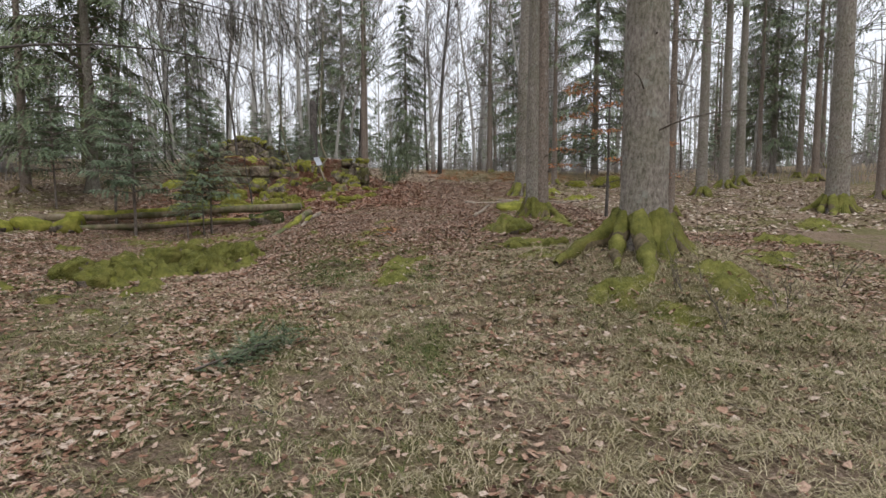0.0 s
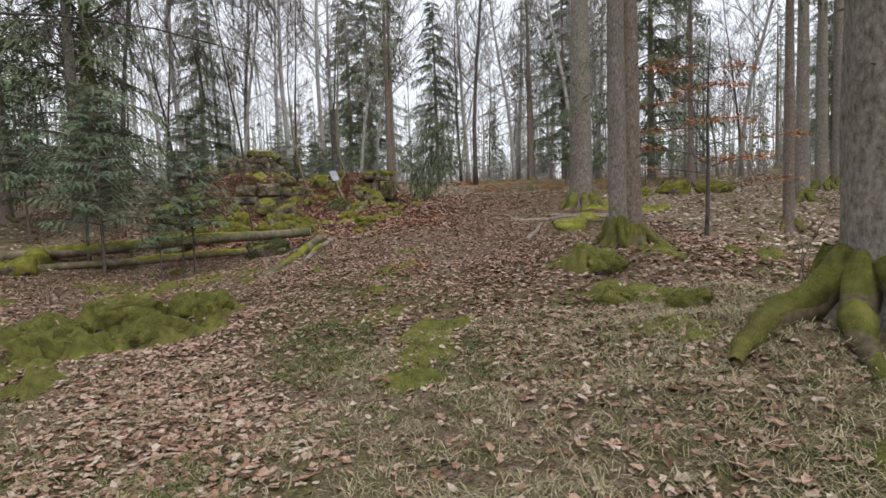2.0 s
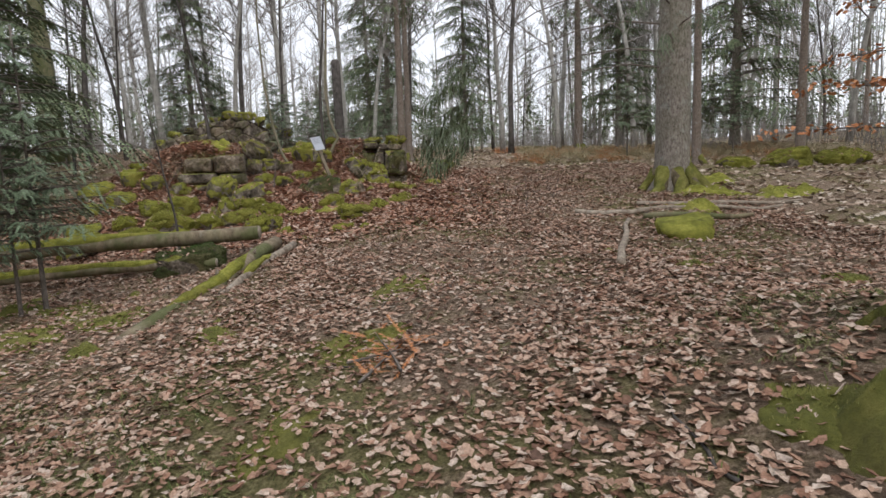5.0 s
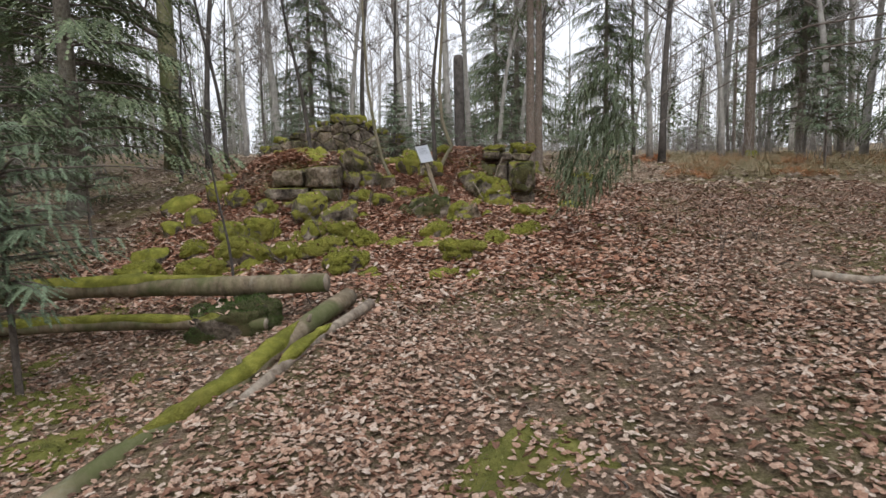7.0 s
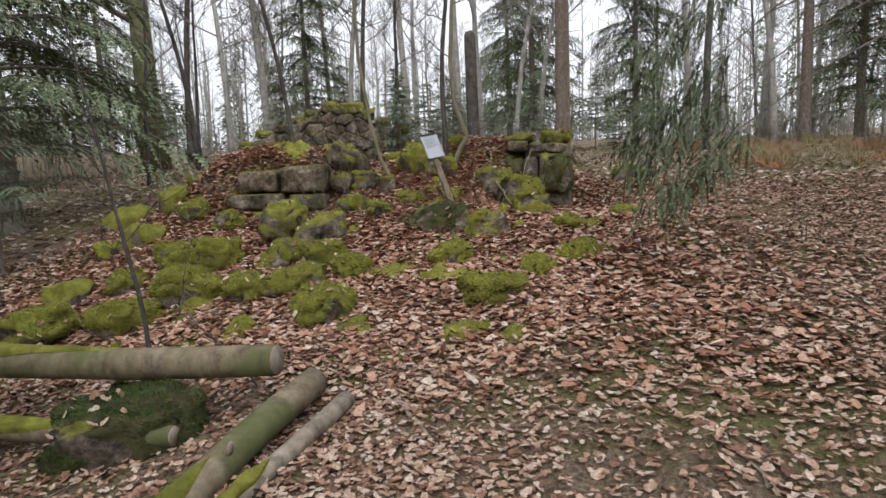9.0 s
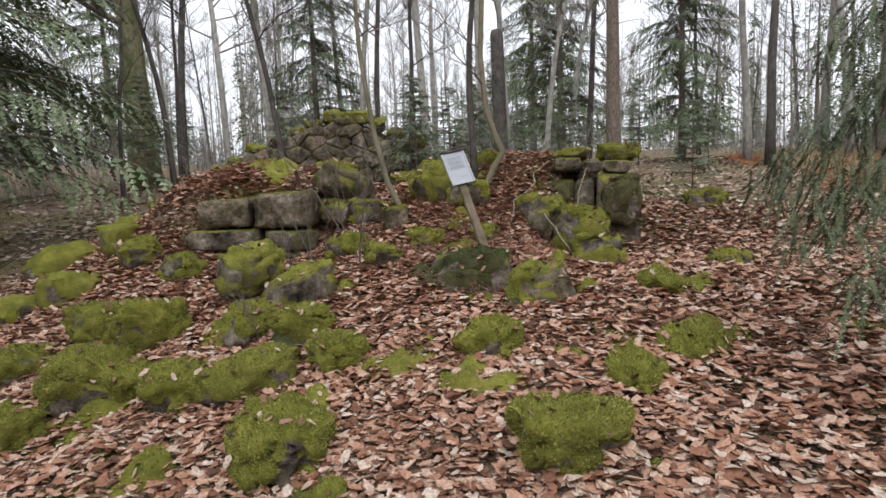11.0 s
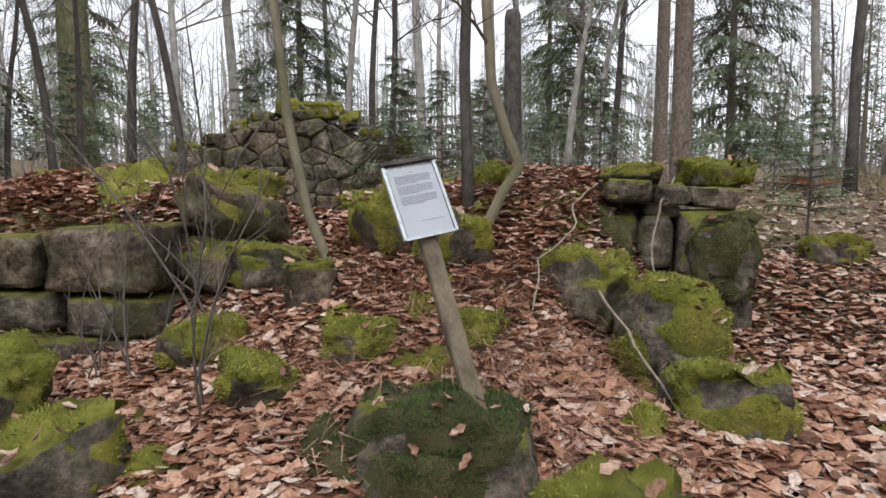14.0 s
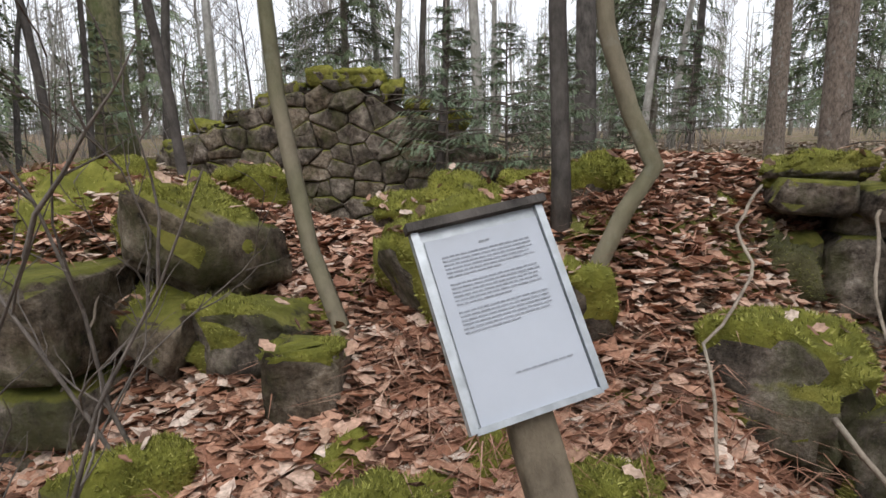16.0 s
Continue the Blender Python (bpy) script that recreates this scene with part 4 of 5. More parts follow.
def ruin_block(name, label, at, rz, blocks, seed):
    """Low dry masonry: each block is (x0, x1, z0, z1, setback, depth, material)."""
    w = thing(name, label, "wall", at, rz, "ruin masonry", "structure")
    for k, (x0, x1, z0, z1, y, d, mat) in enumerate(blocks):
        hewn(w, block(x0, x1, z0, z1, seed + k), y, d, mat, seed + k, proud=0.045)
    return w


ruin_block("ruin_wall_west", "remnant of brown-grey stone masonry under a leafy mossy top", (-6.95, 20.13, 0), 19,
           [(0.36, 0.94, 2.36, 2.68, 0.02, 0.5, M_STONE_WARM), (0.96, 1.62, 2.35, 2.74, 0, 0.6, M_STONE_WARM),
            (0.2, 1.04, 2.11, 2.34, 0.03, 0.5, M_STONE), (1.06, 1.64, 2.09, 2.33, 0.02, 0.6, M_STONE), (0.3, 0.86, 1.84, 2.09, 0.0, 0.5, M_STONE_MOSSY), (0.88, 1.62, 1.82, 2.08, 0.03, 0.6, M_STONE),
            (1.0, 1.6, 1.55, 1.8, 0.02, 0.5, M_STONE), (0.3, 0.98, 1.55, 1.82, -0.02, 0.5, M_STONE)], 120)
stone("leaning brown boulder with a mossy ridge", (-5.36, 21.2, 2.82), (0.84, 0.5, 0.34), 14, M_STONE_WARM, 0.4, 0.8, 22, (0, 27), fuzz=5000)
stone("broken stone under the leaning boulder", (-5.3, 21.0, 2.48), (0.34, 0.3, 0.34), 15, M_STONE_WARM, 0.2, 0.7, fuzz=1800)
ruin_block("ruin_wall_east", "low corner of mossy stone masonry beside the path", (-3.1, 22.62, 0), 6,
           [(0.0, 0.34, 2.86, 3.03, -0.05, 0.6, M_STONE_MOSSY), (0.35, 0.6, 2.84, 3.0, -0.02, 0.6, M_STONE), (0.6, 0.95, 2.82, 2.98, 0, 0.5, M_STONE_WARM), (-0.32, 0.24, 2.4, 2.76, 0.06, 0.5, M_STONE_MOSSY), (0.26, 0.5, 2.38, 2.76, 0.02, 0.4, M_STONE_BARE),
            (0.52, 1.04, 2.2, 2.81, -0.02, 0.6, M_STONE_MOSSY), (0.1, 0.5, 2.1, 2.36, 0.05, 0.5, M_STONE), (-0.4, 0.08, 2.1, 2.38, 0.1, 0.5, M_STONE_MOSSY), (0.46, 1.06, 1.9, 2.2, 0.03, 0.6, M_STONE), (0.3, 0.55, 2.76, 2.86, 0.06, 0.4, M_STONE)], 140)
stone("flat stone under thick moss on the wall corner", (-2.35, 22.86, 3.06), (0.5, 0.42, 0.16), 16, M_STONE_MOSSY, 0.98, 0.6, 10, fuzz=6000)
stone("flat stone under moss and withered grass", (-2.85, 22.85, 3.06), (0.5, 0.42, 0.12), 17, M_STONE_MOSSY, 0.8, 0.6, -8, fuzz=3000)

stone("dark stone overgrown with deep green moss in the wall", (-3.2, 22.62, 2.56), (0.5, 0.34, 0.36), 18, M_STONE_MOSSY, 0.85, 0.6, 5, fuzz=5000, moss_mat=M_MOSS_DARK, tip_mat=M_MOSS_TIP_DULL)
stone("wall stone with hanging moss on its face", (-2.32, 22.62, 2.5), (0.46, 0.26, 0.5), 19, M_STONE_MOSSY, 0.8, 0.75, 5, fuzz=5000, moss_mat=M_MOSS_DARK, tip_mat=M_MOSS_TIP_DULL)


def clip_cell(poly, mx, mz, nx, nz_):
    """The part of a polygon on the near side of a line."""
    out = []
    for (ax, az), (bx, bz) in zip(poly, poly[1:] + poly[:1]):
        da, db = (ax - mx) * nx + (az - mz) * nz_, (bx - mx) * nx + (bz - mz) * nz_
        if da <= 0:
            out.append((ax, az))
        if da * db < 0:
            t = da / (da - db)
            out.append((ax + (bx - ax) * t, az + (bz - az) * t))
    return out


def back_wall():
    """The gable of uncoursed field stones that still stands at the back of the ruin."""
    p, q = Vector((-10.7, 24.25, 2.2)), Vector((-5.75, 25.9, 2.2))
    az = math.degrees(math.atan2(q.y - p.y, q.x - p.x))
    w = thing("ruin_wall_north", "standing gable of grey uncoursed field stones with mossy crest", "wall", tuple(p), az, "ruin masonry", "structure")
    crest = ((0.8, 1.05), (1.1, 1.2), (1.5, 1.42), (2.05, 1.6), (2.62, 1.82), (2.95, 1.98), (3.3, 2.0), (3.7, 1.92), (4.1, 1.72), (4.25, 1.62), (4.6, 1.5), (5.3, 1.1))

    def top(x):
        for (a, h), (b, k) in zip(crest, crest[1:]):
            if a <= x <= b:
                return h + (k - h) * (x - a) / (b - a)
        return 1.0

    core = Geo()
    n = 24
    v = []
    for i in range(n + 1):
        x = 0.85 + 4.4 * i / n
        for y in (0.07, 0.55):
            for z in (-0.4, top(x) - 0.1):
                v.append((x, y, z))
    f = [(4 * i + a, 4 * i + 4 + a, 4 * i + 4 + b, 4 * i + b) for i in range(n) for a, b in ((0, 1), (1, 3), (3, 2), (2, 0))]
    core.add(v, f + [(0, 1, 3, 2), (4 * n, 4 * n + 2, 4 * n + 3, 4 * n + 1)])
    part("mortar_core", core, M_SOIL, w, "dark earth and rubble core", False)
    rng = random.Random(5)
    seeds = []
    z = -0.2
    row = 0
    while z < 2.0:
        x = 0.8 + (row % 2) * 0.17
        while x < 5.3:
            if rng.random() > 0.1:
                seeds.append((x + rng.uniform(-0.1, 0.1), z + rng.uniform(-0.06, 0.06)))
            if rng.random() < 0.22:
                seeds.append((x + rng.uniform(0.1, 0.2), z + rng.uniform(-0.12, 0.12)))
            x += rng.uniform(0.26, 0.44)
        z += 0.215
        row += 1
    for k, (x, z) in enumerate(seeds):
        if z > top(x) - 0.03:
            continue
        cell = [(x - 0.4, z - 0.3), (x + 0.4, z - 0.3), (x + 0.4, z + 0.3), (x - 0.4, z + 0.3)]
        for a, b in seeds:
            if (a, b) != (x, z) and abs(a - x) < 0.85 and abs(b - z) < 0.65:
                cell = clip_cell(cell, (a + x) / 2, (b + z) / 2, a - x, (b - z) * 1.7)
        cell = [(cx, min(cz, top(cx) + rng.uniform(-0.02, 0.03))) for cx, cz in cell]
        if len(cell) > 2:
            hewn(w, cell, rng.uniform(-0.025, 0.035), 0.3, (M_STONE_BARE, M_STONE, M_STONE_BARE, M_STONE_WARM)[k % 4], 600 + k, proud=rng.uniform(0.015, 0.045))
    for k, (x, sx, sz, ms) in enumerate(((1.1, 0.3, 0.14, 0.5), (1.5, 0.34, 0.16, 0.7), (1.9, 0.3, 0.14, 0.4), (2.3, 0.36, 0.2, 0.8), (2.68, 0.3, 0.14, 0.5), (3.08, 0.46, 0.2, 0.95), (3.6, 0.5, 0.24, 0.8), (3.98, 0.26, 0.26, 0.9), (4.3, 0.3, 0.16, 0.9), (4.75, 0.4, 0.2, 0.9))):
        stone("", (x, 0.22, top(x) + 0.01), (sx, 0.5, sz), 230 + k, M_STONE, ms, 0.8, rng.uniform(-15, 15), (0, rng.uniform(-8, 8)), 900, "coping_stone", parent=w)


back_wall()

# scattered mossy stones of the collapsed wall
rocks = [(-6.0, 18.35, 0.85, 0.6, 0.42, 0.95), (-6.15, 17.65, 0.62, 0.5, 0.36, 0.98), (-7.0, 17.5, 0.85, 0.55, 0.42, 0.9), (-4.0, 17.95, 0.75, 0.5, 0.3, 0.98), (-4.75, 18.6, 0.7, 0.5, 0.34, 0.85),
         (-7.6, 19.45, 0.5, 0.45, 0.4, 0.85), (-8.0, 19.2, 0.4, 0.36, 0.34, 0.5), (-6.0, 19.0, 0.6, 0.5, 0.42, 0.9), (-6.6, 19.0, 0.6, 0.45, 0.34, 0.7), (-6.9, 18.4, 0.6, 0.4, 0.26, 0.8), (-7.6, 18.2, 0.8, 0.5, 0.28, 0.7),
         (-7.2, 20.0, 0.5, 0.4, 0.3, 0.6), (-6.6, 20.0, 0.5, 0.36, 0.26, 0.5), (-5.2, 18.4, 0.5, 0.42, 0.26, 0.9), (-4.65, 19.3, 0.55, 0.42, 0.32, 0.9), (-5.15, 19.2, 0.5, 0.4, 0.34, 0.85), (-4.2, 19.0, 0.5, 0.4, 0.26, 0.8),
         (-7.9, 20.35, 0.7, 0.5, 0.34, 0.6), (-8.6, 20.2, 0.8, 0.5, 0.4, 0.7), (-8.3, 20.9, 0.6, 0.4, 0.36, 0.6), (-3.05, 19.05, 0.4, 0.34, 0.26, 0.9), (-2.35, 18.1, 0.62, 0.5, 0.24, 1.0),
         (-2.05, 18.75, 0.4, 0.3, 0.18, 0.95), (-4.4, 20.25, 0.36, 0.3, 0.24, 0.7), (-4.05, 20.6, 0.34, 0.26, 0.2, 0.8), (-4.9, 20.5, 0.42, 0.3, 0.26, 0.6), (-3.9, 22.3, 0.35, 0.3, 0.22, 0.7),
         (-4.6, 22.3, 0.4, 0.4, 0.3, 0.9), (-5.0, 22.6, 0.55, 0.4, 0.3, 0.85), (-4.5, 23.5, 0.9, 0.5, 0.36, 0.8), (-6.0, 22.2, 0.5, 0.5, 0.3, 0.9), (-7.0, 21.9, 0.7, 0.5, 0.28, 0.95),
         (-7.8, 21.6, 0.5, 0.5, 0.26, 0.8), (-8.6, 21.8, 0.5, 0.4, 0.3, 0.7), (-3.6, 20.9, 0.3, 0.26, 0.2, 0.7), (-1.9, 20.1, 0.4, 0.34, 0.2, 0.9), (-1.7, 19.25, 0.5, 0.36, 0.2, 0.9), (2.4, 15.3, 0.75, 0.6, 0.4, 1.0),
         (7.7, 23.5, 1.5, 0.9, 0.6, 1.0), (9.2, 24.0, 1.3, 0.9, 0.5, 1.0), (6.4, 23.6, 0.9, 0.6, 0.36, 0.9), (-8.9, 14.6, 0.7, 0.6, 0.5, 0.95), (-9.6, 14.4, 0.8, 0.6, 0.5, 0.95), (-9.2, 15.4, 0.6, 0.5, 0.5, 0.9), (-10.2, 14.0, 0.7, 0.6, 0.44, 0.9),
         (-1.2, 24.3, 0.5, 0.4, 0.4, 0.7)]
for k, (x, y, sx, sy, sz) in enumerate([(-4.5, 10.7, 0.8, 0.6, 0.5), (-3.75, 10.0, 0.7, 0.55, 0.45), (-3.35, 10.95, 0.7, 0.5, 0.4), (-4.65, 9.4, 0.6, 0.5, 0.5), (-4.1, 10.4, 0.5, 0.45, 0.5), (-5.1, 10.1, 0.7, 0.5, 0.45), (-3.9, 11.3, 0.7, 0.45, 0.4), (-4.2, 9.5, 0.45, 0.4, 0.42), (-4.75, 8.5, 0.5, 0.45, 0.4), (-5.6, 9.3, 0.6, 0.5, 0.4), (1.7, 9.9, 0.4, 0.35, 0.26), (1.55, 8.9, 0.4, 0.3, 0.2), (1.95, 8.2, 0.35, 0.3, 0.18)]):
    stone("buried stone wholly overgrown by dull green moss", on(x, y, sz * 0.08), (sx, sy, sz), 700 + k, M_STONE_MOSSY, 1.05, 0.4, k * 47 % 180, (k * 17 % 15 - 7, k * 29 % 15 - 7), int(36000 * sx * sy), moss_mat=M_MOSS_FLAT, tip_mat=M_MOSS_TIP_DULL, group="mossy hummock")
stone("dark hollow boulder overgrown with dark green moss", on(-4.25, 15.98, 0.1), (0.95, 0.55, 0.42), 61, M_STONE, 0.95, 0.35, 12, (4, -5), 26000, moss_mat=M_MOSS_DARK, tip_mat=M_MOSS_TIP_DARK)
for k, (x, y, sx, sy, sz, ms) in enumerate(rocks):
    near = y > 15.5 and x > -7.5
    stone("field stone covered by a green moss cushion" if ms > 0.75 else "grey field stone partly grown with moss", on(x, y, sz * 0.1), (sx, sy, sz), 30 + k, M_STONE_MOSSY if k % 3 else M_STONE, ms * 1.15, 0.35 + 0.3 * ((k * 7) % 3) / 2, k * 53 % 180, (k * 17 % 13 - 6, k * 29 % 13 - 6), int(46000 * sx * sy) if near else 0)


def cushion(label, x, y, sx, sy, h, seed, fuzz, mat=None, tips=None, rz=0):
    """A low tussock of moss on the ground."""
    rng = random.Random(seed)
    ob = thing("moss_tussock", label, "moss", on(x, y), rz, "moss tussocks")
    g = Geo()
    n, m = 30, 12
    v, f = [], []
    a0 = radians(rz)
    for i in range(m):
        r = i / (m - 1)
        for k in range(n):
            a = 2 * math.pi * k / n
            wob = 1 + 0.35 * nz((math.cos(a) * 1.3 + seed, math.sin(a) * 1.3, 0)) + 0.22 * nz((math.cos(a) * 4 + seed, math.sin(a) * 4, 7))
            px, py = sx * r * wob * math.cos(a), sy * r * wob * math.sin(a)
            wx, wy = x + px * math.cos(a0) - py * math.sin(a0), y + px * math.sin(a0) + py * math.cos(a0)
            bumpy = 0.5 + 1.1 * nz((px * 3.2 + seed, py * 3.2, 2)) + 0.6 * nz((px * 8, py * 8, seed)) + 0.25 * nz((px * 19, py * 19, seed))
            v.append(Vector((px, py, land(wx, wy) - ob.location.z + h * (1 - r ** 2.2) * bumpy * (1 if h > 0.09 else 0.5) + (0.015 if h > 0.09 else 0.008) + 0.05 * nz((px * 6 + seed, py * 6, 9)) * r - 0.06 * r ** 3)))
    for i in range(m - 1):
        for k in range(n):
            f.append((i * n + k, (i + 1) * n + k, (i + 1) * n + (k + 1) % n, i * n + (k + 1) % n))
    g.add(v, f)
    part("moss_body", g, mat or (M_MOSS if h > 0.09 and y > 15 else M_MOSS_FLAT), ob)
    gf = Geo()
    for k in range(fuzz):
        i, j = min(int(m * math.sqrt(rng.random())), m - 2), rng.randrange(n)
        p = v[i * n + j].lerp(v[(i + 1) * n + (j + 1) % n], rng.random()).lerp(v[(i + 1) * n + j], rng.random() * 0.6)
        if nz((p.x * 5 + seed, p.y * 5, 3)) + 0.5 * nz((p.x * 14, p.y * 14, seed)) > -0.12:
            blade(gf, p, Vector((0, 0, 1)), rng, rng.uniform(0.008, 0.02))
    for k in range(int(26 * sx * sy) + 2):
        i, j = rng.randrange(1, m - 1), rng.randrange(n)
        leaf_at(STONE_LEAVES, ob.matrix_basis @ (v[i * n + j] + Vector((0, 0, 0.025))), rng, 0.07)
    tagged(part("moss_nap", gf, tips or (M_MOSS_TIP if y > 15 else M_MOSS_TIP_DULL), ob, "fine moss tips", False), kind="stuff")


GREEN = "soft green moss tussock on the forest floor"
for k, (x, y, sx, sy, h) in enumerate([(-4.4, 10.7, 0.6, 0.45, 0.36), (-3.7, 9.9, 0.5, 0.4, 0.3), (-3.3, 10.9, 0.45, 0.35, 0.3), (-4.6, 9.2, 0.45, 0.35, 0.34), (-4.0, 10.3, 0.4, 0.3, 0.36), (-4.9, 9.9, 0.45, 0.35, 0.32), (-3.8, 11.2, 0.45, 0.3, 0.3), (-4.2, 9.5, 0.35, 0.3, 0.3), (-5.0, 10.9, 0.5, 0.35, 0.3), (-3.2, 10.2, 0.35, 0.25, 0.24), (-5.6, 10.3, 0.8, 0.5, 0.16), (-4.0, 8.2, 0.4, 0.3, 0.16), (-0.45, 7.6, 0.4, 0.3, 0.1), (-0.35, 8.3, 0.35, 0.4, 0.1), (-0.3, 8.9, 0.6, 0.4, 0.1),
                                     (-0.9, 9.8, 0.7, 0.4, 0.05), (1.5, 7.6, 0.4, 0.3, 0.08), (1.7, 9.2, 0.5, 0.35, 0.1), (1.9, 8.6, 0.35, 0.3, 0.1), (2.0, 5.6, 0.5, 0.35, 0.12), (3.2, 5.7, 0.6, 0.4, 0.12), (4.6, 7.3, 0.6, 0.4, 0.12), (6.4, 9.8, 0.7, 0.5, 0.16),
                                     (5.5, 8.6, 0.6, 0.4, 0.12), (8.6, 12, 0.8, 0.5, 0.16), (1.6, 10.2, 0.45, 0.35, 0.22), (2.5, 10.4, 0.4, 0.3, 0.16), (-1.0, 12.2, 0.6, 0.4, 0.04), (-0.9, 13.6, 0.7, 0.45, 0.04), (-1.2, 11.0, 0.5, 0.3, 0.05), (-2.3, 12.6, 0.5, 0.3, 0.06),
                                     (3.9, 18.6, 0.9, 0.5, 0.12), (5.2, 18.6, 0.8, 0.5, 0.12), (4.6, 20.4, 0.9, 0.6, 0.14), (3.1, 17.0, 0.7, 0.4, 0.12), (-1.9, 17.2, 0.4, 0.3, 0.06), (-3.0, 18.6, 0.4, 0.3, 0.1), (-3.6, 18.9, 0.35, 0.3, 0.1), (-2.2, 19.3, 0.4, 0.3, 0.08),
                                     (-4.8, 14.2, 0.9, 0.6, 0.06), (-6.3, 13.2, 0.9, 0.7, 0.08), (-3.9, 13.6, 0.6, 0.4, 0.06), (-1.55, 20.7, 0.35, 0.25, 0.05), (-0.8, 19.8, 0.5, 0.3, 0.05), (-4.1, 18.3, 0.35, 0.25, 0.1), (-4.6, 13.2, 0.7, 0.5, 0.05), (-5.4, 12.2, 0.8, 0.5, 0.06), (-4.2, 12.1, 0.6, 0.4, 0.05), (-5.9, 14.9, 0.8, 0.4, 0.06),
                                     (-4.0, 21.0, 0.28, 0.2, 0.05), (-3.45, 21.3, 0.3, 0.22, 0.05), (-4.9, 22.0, 0.4, 0.3, 0.08), (-3.3, 22.25, 0.35, 0.25, 0.08), (-6.3, 21.25, 0.5, 0.4, 0.16), (-7.2, 21.4, 0.55, 0.4, 0.1), (-4.3, 20.35, 0.26, 0.18, 0.06),
                                     (-3.0, 21.15, 0.22, 0.16, 0.05), (-5.3, 20.2, 0.35, 0.25, 0.08), (-4.75, 21.5, 0.25, 0.18, 0.07), (-3.7, 22.0, 0.4, 0.25, 0.08), (-5.8, 18.1, 0.6, 0.4, 0.1), (-5.1, 17.4, 0.6, 0.4, 0.08), (-6.6, 16.6, 0.7, 0.4, 0.08), (-3.5, 17.6, 0.35, 0.25, 0.08), (-2.9, 17.1, 0.3, 0.2, 0.05)]):
    cushion(GREEN, x, y, sx, sy, h, 300 + k, int(6500 * sx * sy * (2.2 if y > 14 or y < 9 else 1.4)), rz=k * 40)
for k, (x, y, sx, sy, h) in enumerate([(-4.62, 19.1, 0.3, 0.22, 0.12), (-3.85, 20.05, 0.3, 0.2, 0.1), (-3.05, 19.75, 0.22, 0.16, 0.1)]):
    cushion("dark green tussock of haircap moss", x, y, sx, sy, h, 360 + k, int(26000 * sx * sy) + 500, M_MOSS_DARK, M_MOSS_TIP_DARK)


prng = random.Random(77)
for k in range(64):
    x, y = prng.uniform(-6.2, -1.4), prng.uniform(17.2, 22.6)
    r = prng.uniform(0.09, 0.26)
    cushion("small patch of moss among the fallen leaves", x, y, r, r * prng.uniform(0.5, 0.9), prng.uniform(0.05, 0.12), 400 + k, int(r * r * 26000) + 250, rz=prng.uniform(0, 180))
for k in range(46):
    x, y = prng.choice((prng.uniform(-7.5, -3.6), prng.uniform(-6.5, -3.4), prng.uniform(1.2, 4.5))), prng.uniform(5, 15)
    r = prng.uniform(0.14, 0.4)
    cushion("low patch of dull green moss on the forest floor", x, y, r, r * prng.uniform(0.5, 0.9), prng.uniform(0.05, 0.12), 480 + k, int(r * r * 14000) + 300, rz=prng.uniform(0, 180))

tagged(part("leaf_litter", STONE_LEAVES, M_LEAF, None, "", False), "scattered fallen brown leaves resting on the moss and stones", "leaves", kind="stuff")


